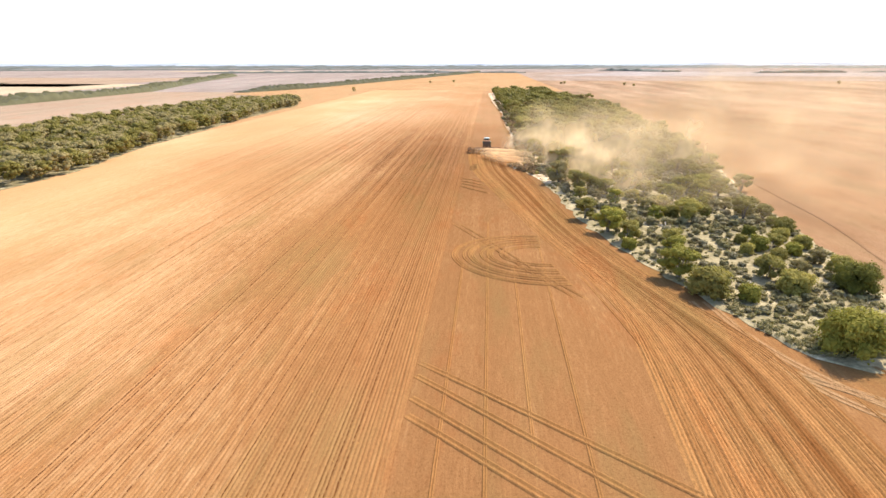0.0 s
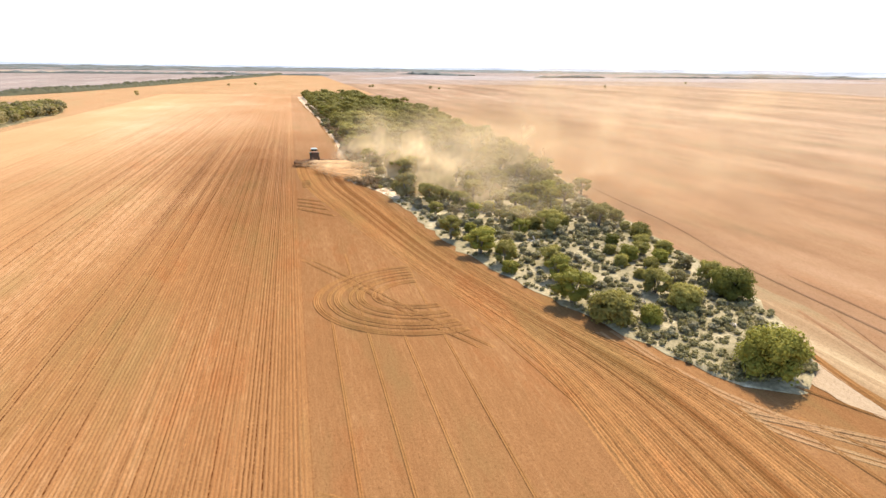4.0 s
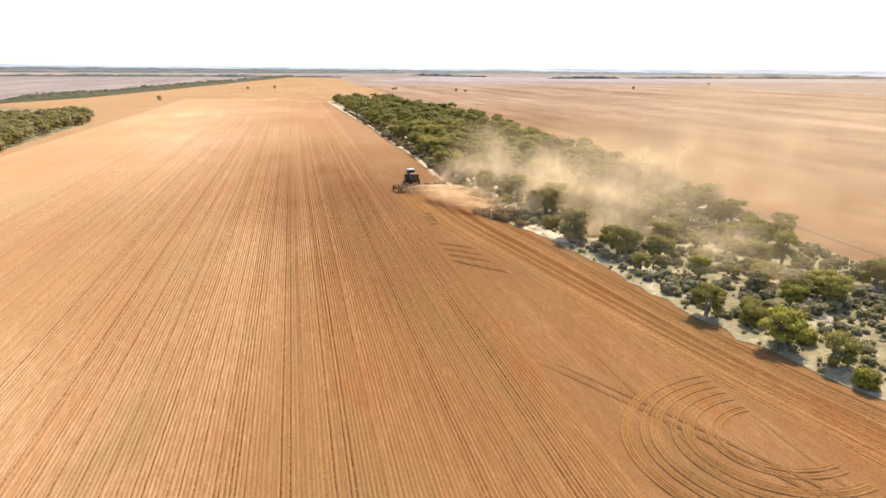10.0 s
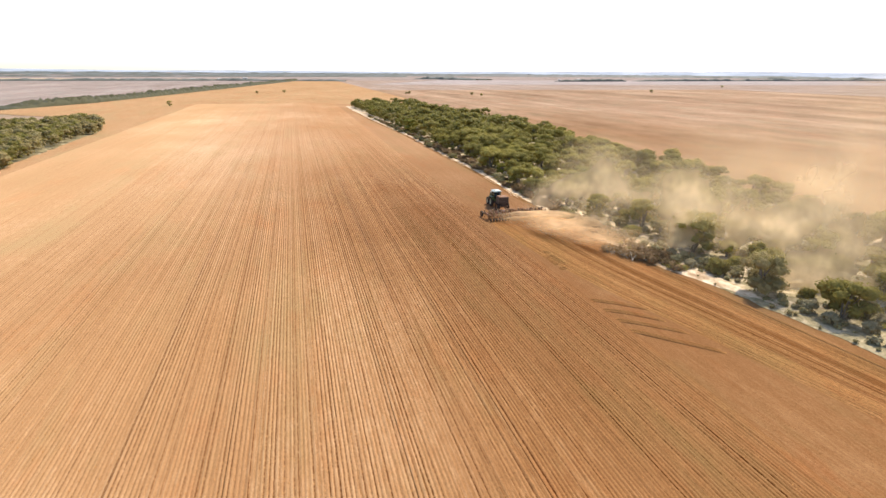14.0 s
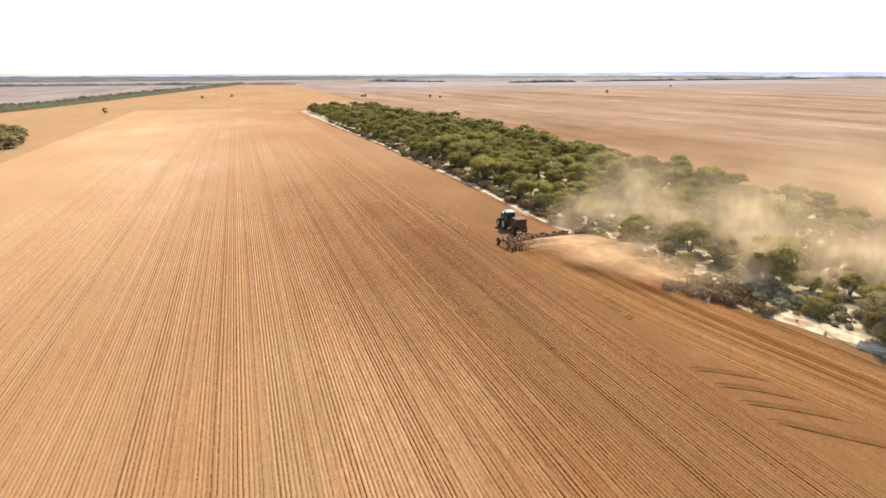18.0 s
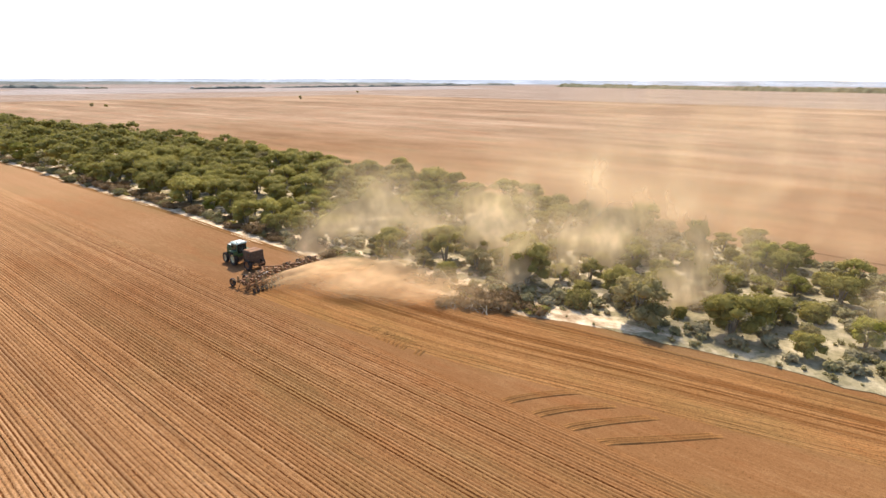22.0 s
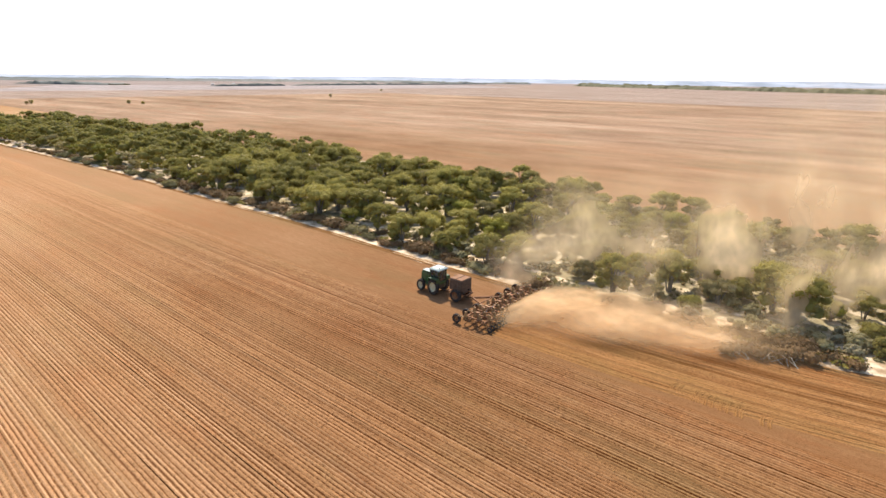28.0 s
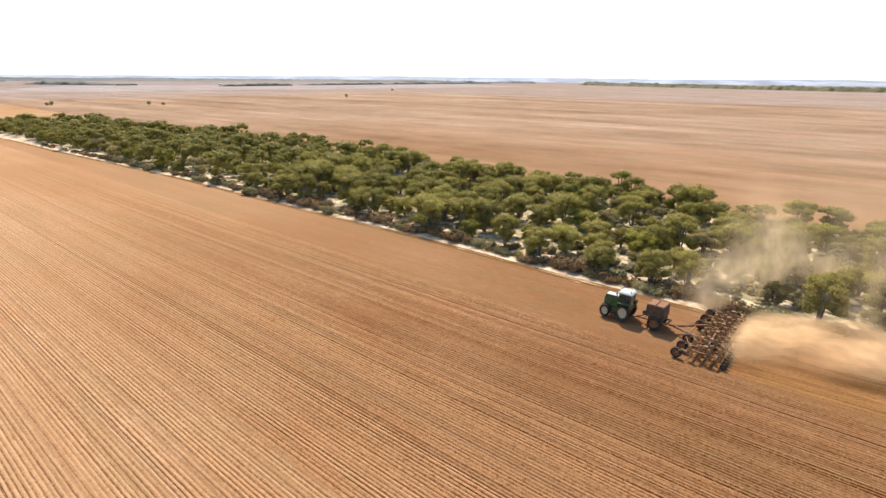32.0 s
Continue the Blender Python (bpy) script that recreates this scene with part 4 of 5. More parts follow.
def brush_clump(x, y, size, turn, kind):
    ob = new("brush_clump")
    ob.matrix_world = pose(x, y, 0.08, 0, 0, turn) @ Matrix.Diagonal((size, size, size * 0.85, 1))
    tagged(ob, "dead grey-brown bush on the white sand bank" if kind % 3 == 0 else "heaped dead brown brush on the white sand bank", "brush", "brush along the sand bank")
    for nm, me in (("mound", CLUMPS[kind]), ("branch", STICKS[kind % 3])):
        new(nm, me).parent = ob


spot = random.Random(17)
y = 129.0
while y < 330:
    e = along(y, BELT_W)
    brush_clump(e - 0.5 + 1.5 * spot.random(), y, (0.8 + 0.75 * spot.random()) * (0.8 if y < 110 else 1.0), 90 + 50 * (spot.random() - 0.5), spot.randrange(5))
    if spot.random() < 0.55:
        brush_clump(e + 1.6 + 1.8 * spot.random(), y + 1.5 * spot.random(), 0.7 + 0.5 * spot.random(), spot.random() * 180, spot.randrange(5))
    y += 2.2 + 4.2 * spot.random()

# scrub west of the field
west = []
for y0 in np.arange(42, 358, 2.2):
    a, b = along(y0, WOOD_W) + 1, along(y0, WOOD_E) - 0.6
    for _ in range(22):
        x, y = a + (b - a) * random.random(), y0 + 2.2 * random.random()
        if free(x, y, 2.9):
            taken.append((x, y, 2.9))
            west.append((random.choice([0, 1, 2, 3, 5, 8]), x, y, 3.4 + 1.8 * random.random()))
tagged(joined("west_scrub", west[::2], M_LEAF, 8), "olive-green mallee scrub along the field's edge", "trees", kind="stuff")
tagged(joined("west_scrub", west[1::2], M_OLIVE, 8), "grey-olive-green mallee scrub along the field's edge", "trees", kind="stuff")


# far belts of trees
def far_hedge(line, wide, high, lump=9.0, material=None):
    """A belt of trees a kilometre or more off: one uneven mass of crowns."""
    vs, rowsn = [], 0
    long = sum(math.hypot(c - a, d - b) for (a, b), (c, d) in zip(line, line[1:]))
    for (x0, y0), (x1, y1) in zip(line, line[1:]):
        d = math.hypot(x1 - x0, y1 - y0)
        nx, ny = -(y1 - y0) / d, (x1 - x0) / d
        for k in range(int(d / lump)):
            u = k * lump / d
            top = min(1.0, 0.1 + rowsn * lump / 40, 0.1 + (long - rowsn * lump) / 40) * high * (0.55 + 0.45 * random.random()) * max(0.06, min(1.0, 0.85 + 0.8 * noise.noise((x0 + d * u * 0.012, y0 * 0.01, 3))))
            for q, z in [(-0.5, -0.4)] + [(q + 0.06 * (random.random() - 0.5), top * (0.45 + 0.65 * random.random())) for q in (-0.44, -0.33, -0.22, -0.11, 0.0, 0.11, 0.22, 0.33, 0.44)] + [(0.5, -0.4)]:
                vs.append((x0 + (x1 - x0) * u + nx * q * wide, y0 + (y1 - y0) * u + ny * q * wide, z))
            rowsn += 1
    i = np.arange(len(vs)).reshape(rowsn, 11)
    faces = np.stack([i[:-1, :-1], i[:-1, 1:], i[1:, 1:], i[1:, :-1]], -1).reshape(-1, 4)
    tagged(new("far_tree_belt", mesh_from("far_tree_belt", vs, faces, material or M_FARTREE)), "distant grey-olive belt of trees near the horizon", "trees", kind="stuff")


far_hedge([(-300, 300), (-308, 469), (-383, 688), (-491, 1050)], 22, 6.0, 2.4, M_BELT)
far_hedge([(-213, 464), (-186, 535), (-158, 683), (-104, 991), (-24, 1430)], 17, 5.2, 2.4, M_BELT)
far_hedge([(2290, 1250), (1990, 700), (1820, 300), (1700, -60), (1650, -400)], 130, 15, 7.0, M_BELT)
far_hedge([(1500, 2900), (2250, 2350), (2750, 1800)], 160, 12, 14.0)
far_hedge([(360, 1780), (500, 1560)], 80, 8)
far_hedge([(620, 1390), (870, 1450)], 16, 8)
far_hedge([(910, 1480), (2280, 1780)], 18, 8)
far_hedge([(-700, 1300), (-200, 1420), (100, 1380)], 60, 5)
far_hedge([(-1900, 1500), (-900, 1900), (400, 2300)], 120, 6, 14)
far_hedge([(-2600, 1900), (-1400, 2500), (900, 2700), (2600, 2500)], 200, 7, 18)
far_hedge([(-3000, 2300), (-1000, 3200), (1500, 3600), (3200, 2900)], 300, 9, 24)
far_hedge([(-600, 640), (-1300, 800)], 30, 4, 5, M_BELT)

# trees standing alone on the plain
for x, y, high, kind in ((-118, 483, 6.5, 5), (-72, 685, 5, 0), (-45, 713, 5, 3), (88, 672, 6, 1), (84, 668, 4.5, 4), (396, 674, 7.5, 0), (150, 640, 5, 2), (158, 632, 4, 8), (700, 900, 6, 3)):
    tree(kind, x, y, high * 0.62, random.random() * 360, 0.0 if x < 70 else -0.12, "trees standing alone on the plain")


# far hills, with the distance haze painted in as blue-grey
def hills():
    r = np.random.default_rng(2)
    vs, n = [], 200
    for k in range(n):
        a = radians(-75 + 190 * k / (n - 1))
        h = 14 + 20 * min(1.0, max(0.0, (math.degrees(a) - 5) / 40)) + 8 * noise.noise((k * 0.07, 0, 0)) + 3 * noise.noise((k * 0.4, 3, 0))
        for d, z in ((4300, -0.5), (4550, h * 0.7), (4750, h)):
            vs.append((math.sin(a) * d, math.cos(a) * d, z))
    i = np.arange(n * 3).reshape(n, 3)
    faces = np.stack([i[:-1, :-1], i[:-1, 1:], i[1:, 1:], i[1:, :-1]], -1).reshape(-1, 4)
    m = Nodes("hazed_wooded_hills")
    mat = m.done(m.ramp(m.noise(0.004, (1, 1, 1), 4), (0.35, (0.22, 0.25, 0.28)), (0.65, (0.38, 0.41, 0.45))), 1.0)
    return tagged(new("backdrop_hills", mesh_from("backdrop_hills", vs, faces, mat, True)), "low wooded hills on the horizon, painted blue-grey for haze", "hills", kind="structure")


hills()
# ---- machine materials ----
def paint(name, colour, rough=0.45, metal=0.0, dirt=(0.30, 0.20, 0.12), amount=0.45, spec=0.5):
    """Paint or metal under a film of field dust, worn in patches."""
    n = Nodes(name)
    d = n.ramp(n.noise(2.6, (1, 1, 1), 5, 0.7), (0.38, (0, 0, 0)), (0.72, (amount, amount, amount)))
    fine = n.noise(14, (1, 1, 1), 3)
    col = n.mix(d, n.mix(n.math("MULTIPLY", fine, 0.35), colour, tuple(c * 0.55 for c in colour)), dirt)
    n.bump(fine, 0.15, 0.01)
    return n.done(col, rough, metal, spec)


M_GREEN = paint("green_paint", (0.030, 0.085, 0.020), 0.5, amount=0.35, spec=0.25)
M_CREAM = paint("white_roof_paint", (0.50, 0.57, 0.48), 0.4, amount=0.2)
M_RIM = paint("yellow_rim_paint", (0.56, 0.50, 0.30), 0.5)
M_TYRE = paint("tyre_rubber", (0.022, 0.020, 0.019), 0.85, amount=0.3, spec=0.2)
M_RUST = paint("rusty_frame", (0.23, 0.098, 0.036), 0.75, 0.1, dirt=(0.34, 0.21, 0.11), amount=0.4, spec=0.3)
M_OCHRE = paint("ochre_frame_paint", (0.34, 0.185, 0.062), 0.6, amount=0.4, spec=0.3)
M_HOPPER = paint("brown_hopper_paint", (0.075, 0.042, 0.025), 0.6, amount=0.3, spec=0.3)
M_STEEL = paint("dark_steel", (0.075, 0.066, 0.058), 0.5, 0.5, amount=0.4)
M_CHROME = paint("bare_ram_rod", (0.55, 0.54, 0.52), 0.25, 0.9, amount=0.15)
M_LAMP = paint("lamp_lens", (0.75, 0.75, 0.70), 0.15, amount=0.1)


def glass_material():
    n = Nodes("tinted_cab_glass")
    n.bsdf.inputs["Transmission Weight"].default_value = 0.85
    n.bsdf.inputs["IOR"].default_value = 1.45
    return n.done((0.16, 0.20, 0.19), 0.06, 0, 0.5)


M_GLASS = glass_material()


# ---- machine helpers ----
def part(name, bm, material, parent, label=""):
    """Links a bmesh as one mesh object under a thing or a part."""
    bmesh.ops.recalc_face_normals(bm, faces=bm.faces)
    me = bpy.data.meshes.new(name)
    bm.to_mesh(me)
    bm.free()
    me.materials.append(material)
    ob = new(name, me)
    ob.parent = parent
    return tagged(ob, label)


def block(*boxes, bevel=0.02):
    """Bevelled boxes (x0, x1, y0, y1, z0, z1, taper) in one bmesh; taper narrows the top."""
    bm = bmesh.new()
    for x0, x1, y0, y1, z0, z1, *taper in boxes:
        t = taper[0] if taper else 1.0
        cx, cy = (x0 + x1) / 2, (y0 + y1) / 2
        vs = [bm.verts.new((cx + (x - cx) * s, cy + (y - cy) * s, z)) for z, s in ((z0, 1.0), (z1, t)) for x, y in ((x0, y0), (x1, y0), (x1, y1), (x0, y1))]
        for q in ((3, 2, 1, 0), (4, 5, 6, 7), (0, 1, 5, 4), (1, 2, 6, 5), (2, 3, 7, 6), (3, 0, 4, 7)):
            bm.faces.new([vs[i] for i in q])
    if bevel:
        bmesh.ops.bevel(bm, geom=bm.edges[:], offset=bevel, segments=1, affect="EDGES", clamp_overlap=True)
    return bm


def rods(*runs, sides=8):
    """Round rods through points: (radius, p, q, r ...)."""
    bm = bmesh.new()
    for rad, *pts in runs:
        pts = [Vector(p) for p in pts]
        rings = []
        for i, p in enumerate(pts):
            d = (pts[min(i + 1, len(pts) - 1)] - pts[max(i - 1, 0)]).normalized()
            u = d.cross(Vector((0, 0, 1)) if abs(d.z) < 0.9 else Vector((1, 0, 0))).normalized()
            w = d.cross(u)
            rings.append([bm.verts.new(p + (u * math.cos(a) + w * math.sin(a)) * rad) for a in (2 * math.pi * k / sides for k in range(sides))])
        for a, b in zip(rings, rings[1:]):
            for k in range(sides):
                bm.faces.new((a[k], a[(k + 1) % sides], b[(k + 1) % sides], b[k]))
        bm.faces.new(rings[0])
        bm.faces.new(rings[-1])
    return bm


def lathe(profile, sides=24):
    """A closed ring of revolution about the x axis from a profile of (x, radius)."""
    bm = bmesh.new()
    rings = [[bm.verts.new((x, r * math.cos(a), r * math.sin(a))) for x, r in profile] for a in (2 * math.pi * k / sides for k in range(sides))]
    for i in range(sides):
        a, b = rings[i], rings[(i + 1) % sides]
        for k in range(len(profile) - 1):
            bm.faces.new((a[k], a[k + 1], b[k + 1], b[k]))
    return bm


def tyre_bm(rad, wide, lugs=0):
    h = wide / 2
    bm = lathe([(-h * 0.75, rad * 0.60), (-h, rad * 0.74), (-h * 0.96, rad * 0.90), (-h * 0.7, rad * 0.96), (h * 0.7, rad * 0.96), (h * 0.96, rad * 0.90), (h, rad * 0.74), (h * 0.75, rad * 0.60), (-h * 0.75, rad * 0.60)])
    for k in range(lugs):
        a = 2 * math.pi * k / lugs
        for sgn in (-1, 1):
            b = a + (math.pi / lugs if sgn > 0 else 0)
            pts = []
            for x, da in ((sgn * 0.04, 0.0), (sgn * h * 0.97, 0.18), (sgn * h * 0.97, 0.26), (sgn * 0.04, 0.08)):
                for r in (rad * 0.93, rad):
                    pts.append(bm.verts.new((x, r * math.cos(b + da), r * math.sin(b + da))))
            for q in ((1, 3, 5, 7), (0, 1, 3, 2), (2, 3, 5, 4), (4, 5, 7, 6), (6, 7, 1, 0)):
                bm.faces.new([pts[i] for i in q])
    return bm


def rim_bm(rad, wide):
    h = wide / 2
    return lathe([(-h * 0.75, rad * 0.62), (-h * 0.6, rad * 0.56), (-h * 0.15, rad * 0.50), (-h * 0.10, rad * 0.22), (-h * 0.45, rad * 0.18), (-h * 0.45, 0.001), (h * 0.45, 0.001), (h * 0.45, rad * 0.18), (h * 0.10, rad * 0.22), (h * 0.15, rad * 0.50), (h * 0.6, rad * 0.56), (h * 0.75, rad * 0.62)])


def wheel(parent, x, y, rad, wide, lugs, rim_material, name="wheel", z=None):
    hub = new(name)
    hub.parent = parent
    hub.location = (x, y, rad if z is None else z)
    part("tyre", tyre_bm(rad, wide, lugs), M_TYRE, hub, "black lugged rubber tyre" if lugs else "worn black rubber tyre")
    part("rim", rim_bm(rad, wide), rim_material, hub, "dusty pale yellow steel rim" if rim_material is M_RIM else "rusty steel rim")
    return hub


# ---- tractor ----
def build_tractor(x, y, z):
    t = new("tractor")
    t.location = (x, y, z)
    tagged(t, "green farm tractor with white roof and yellow rims, driving on soil", "tractor")
    for sx in (-1, 1):
        wheel(t, sx * 0.98, 0.0, 0.98, 0.56, 18, M_RIM, "rear_wheel")
        wheel(t, sx * 0.95, 2.5, 0.74, 0.44, 16, M_RIM, "front_wheel")
    part("chassis", block((-0.28, 0.28, -0.5, 2.85, 0.70, 1.15), (-0.42, 0.42, -0.55, 0.7, 0.62, 1.25), (-0.75, 0.75, 2.4, 2.6, 0.62, 0.84)), M_STEEL, t)
    part("rear_axle", rods((0.16, (-0.95, 0, 0.98), (0.95, 0, 0.98))), M_GREEN, t)
    part("front_axle", rods((0.09, (-0.9, 2.5, 0.74), (0.9, 2.5, 0.74))), M_GREEN, t)
    part("hood", block((-0.52, 0.52, 0.95, 3.0, 1.12, 2.20, 0.97), (-0.49, 0.49, 0.95, 2.87, 2.19, 2.46, 0.92), bevel=0.07), M_GREEN, t, "green hood")
    # Sun glare on the green hood, added as a pale slab.
    part("hood_top", block((-0.44, 0.44, 1.02, 2.78, 2.45, 2.50, 0.94), bevel=0.02), M_CREAM, t, "pale hood top standing for the sun's glare on green paint")
    part("grille", block((-0.36, 0.36, 2.98, 3.03, 1.18, 2.05), bevel=0.02), M_STEEL, t)
    for sx in (-1, 1):
        part("headlight", block((sx * 0.25 - 0.11, sx * 0.25 + 0.11, 3.02, 3.07, 1.72, 1.90), bevel=0.02), M_LAMP, t)
        part("fender", block((sx * 1.0 - 0.34, sx * 1.0 + 0.34, -0.85, 0.75, 1.98, 2.06), (sx * 1.0 - 0.34, sx * 1.0 + 0.34, 0.70, 0.78, 1.55, 2.04), (sx * 1.0 - 0.34, sx * 1.0 + 0.34, -0.92, -0.84, 1.55, 2.04), bevel=0.03), M_GREEN, t)
        part("mirror", block((sx * 1.02 - 0.09, sx * 1.02 + 0.09, 0.86, 0.90, 2.35, 2.65), (min(0, sx) * 0.22 + sx * 0.80, max(0, sx) * 0.22 + sx * 0.80, 0.86, 0.88, 2.62, 2.65), bevel=0.008), M_STEEL, t)
        part("work_lamp", block((sx * 0.6 - 0.10, sx * 0.6 + 0.10, 0.93, 1.00, 3.02, 3.14), bevel=0.02), M_LAMP, t)
    part("cab_floor", block((-0.78, 0.78, -0.80, 0.88, 1.22, 1.62)), M_GREEN, t)
    for sx in (-0.76, 0.76):
        for py in (-0.76, 0.15, 0.84):
            part("cab_post", rods((0.045, (sx, py, 1.58), (sx * 0.96, py * 0.97, 3.00))), M_GREEN, t)
    part("roof", block((-0.90, 0.90, -0.98, 1.02, 2.98, 3.16, 0.92), (-0.75, 0.75, -0.85, 0.88, 3.15, 3.24, 0.85), bevel=0.05), M_CREAM, t, "sun-bleached white cab roof")
    part("windscreen", block((-0.70, 0.70, 0.835, 0.845, 1.64, 2.96), bevel=0), M_GLASS, t)
    part("rear_window", block((-0.70, 0.70, -0.765, -0.755, 1.64, 2.96), bevel=0), M_GLASS, t)
    for sx in (-1, 1):
        part("side_window", block((sx * 0.755 - 0.005, sx * 0.755 + 0.005, -0.70, 0.10, 1.64, 2.96), bevel=0), M_GLASS, t)
        d = part("door", block((sx * 0.762 - 0.006, sx * 0.762 + 0.006, 0.20, 0.79, 1.64, 2.94), bevel=0), M_GLASS, t, "glazed cab door")
        part("handle", block((sx * 0.79 - 0.015, sx * 0.79 + 0.015, 0.26, 0.38, 2.02, 2.06), bevel=0.005), M_STEEL, d)
    part("seat", block((-0.26, 0.26, -0.35, 0.15, 1.62, 2.0), (-0.25, 0.25, -0.45, -0.33, 1.95, 2.6), bevel=0.05), M_TYRE, t)
    part("steering_wheel", rods((0.02, (0, 0.55, 1.6), (0, 0.42, 2.1)), (0.02, (-0.2, 0.42, 2.1), (0, 0.36, 2.28), (0.2, 0.42, 2.1), (0, 0.48, 1.95), (-0.2, 0.42, 2.1))), M_TYRE, t)
    part("exhaust_stack", rods((0.06, (0.56, 1.15, 1.7), (0.56, 1.15, 2.9)), (0.045, (0.56, 1.15, 2.9), (0.56, 1.10, 3.2))), M_STEEL, t)
    part("air_intake", rods((0.07, (-0.30, 1.35, 2.3), (-0.30, 1.35, 2.65)), (0.11, (-0.30, 1.35, 2.63), (-0.30, 1.35, 2.78))), M_STEEL, t)
    part("fuel_tank", block((-0.80, -0.45, 0.95, 1.75, 0.70, 1.15), bevel=0.06), M_GREEN, t)
    for k in range(3):
        part("step", block((-1.02, -0.70, 0.98, 1.28, 0.45 + 0.28 * k, 0.49 + 0.28 * k), bevel=0.01), M_STEEL, t)
    for k in range(7):
        part("front_weight", block((-0.42 + k * 0.12, -0.32 + k * 0.12, 3.01, 3.25, 0.72, 1.18), bevel=0.03), M_GREEN, t)
    part("tow_bar", block((-0.06, 0.06, -1.35, -0.4, 0.46, 0.54), bevel=0.01), M_STEEL, t)
    part("beacon", rods((0.07, (-0.5, -0.6, 3.22), (-0.5, -0.6, 3.38))), M_OCHRE, t, "amber roof beacon")
    return t


TX = -0.3
build_tractor(TX, AXLE, 0.05).scale = (0.94, 0.78, 0.97)


# ---- seed cart between the tractor and the seeder ----
def build_cart(x, y, z):
    t = new("seed_cart")
    t.location = (x, y, z)
    tagged(t, "dark brown two-wheeled seed cart towed behind the tractor", "farm cart")
    for sx in (-1, 1):
        wheel(t, sx * 0.95, -0.1, 0.72, 0.5, 14, M_RUST)
    part("frame", block((-0.75, -0.60, -1.3, 1.2, 0.80, 0.95), (0.60, 0.75, -1.3, 1.2, 0.80, 0.95), (-0.75, 0.75, -1.3, -1.15, 0.80, 0.95), (-0.75, 0.75, 1.05, 1.2, 0.80, 0.95), (-0.70, 0.70, -0.2, 0.0, 0.66, 0.80)), M_RUST, t)
    part("tongue", rods((0.07, (-0.65, 1.15, 0.85), (0, 2.1, 0.52)), (0.07, (0.65, 1.15, 0.85), (0, 2.1, 0.52))), M_RUST, t)
    part("hopper", block((-0.45, 0.45, -0.75, -0.10, 0.85, 1.35, 1.0), (-0.45, 0.45, 0.10, 0.75, 0.85, 1.35, 1.0), (-0.92, 0.92, -0.9, 0.9, 1.33, 2.55, 0.99), bevel=0.05), M_HOPPER, t, "dark brown steel seed box")
    for y0, y1 in ((-0.84, -0.03), (0.03, 0.84)):
        lid = part("lid", block((-0.86, 0.86, y0, y1, 2.562, 2.63, 0.97), bevel=0.02), M_RUST, t, "rust-brown hinged lid")
        part("latch", block((-0.1, 0.1, y1 - 0.08, y1 - 0.02, 2.63, 2.67), bevel=0.005), M_STEEL, lid)
    for sx in (-1, 1):
        for py in (-0.8, 0.0, 0.8):
            part("rib", block((sx * 0.93 - 0.02, sx * 0.93 + 0.02, py - 0.04, py + 0.04, 1.36, 2.53), bevel=0.008), M_HOPPER, t)
    part("fan_housing", lathe([(0.30, 0.001), (0.30, 0.30), (0.55, 0.30), (0.55, 0.001)], 16), M_STEEL, t).location = (0.0, 1.3, 1.05)
    for k in range(5):
        part("ladder_rung", rods((0.02, (-1.02, -0.75, 0.8 + 0.3 * k), (-1.02, -0.35, 0.8 + 0.3 * k))), M_STEEL, t)
    for py in (-0.75, -0.35):
        part("ladder_rail", rods((0.022, (-1.02, py, 0.7), (-1.02, py, 2.4), (-0.95, py, 2.54))), M_STEEL, t)
    part("draw_hitch", block((-0.09, 0.09, -1.75, -1.25, 0.55, 0.68), bevel=0.01), M_RUST, t)
    return t


build_cart(TX + 0.05, AXLE - 3.2, 0.05)


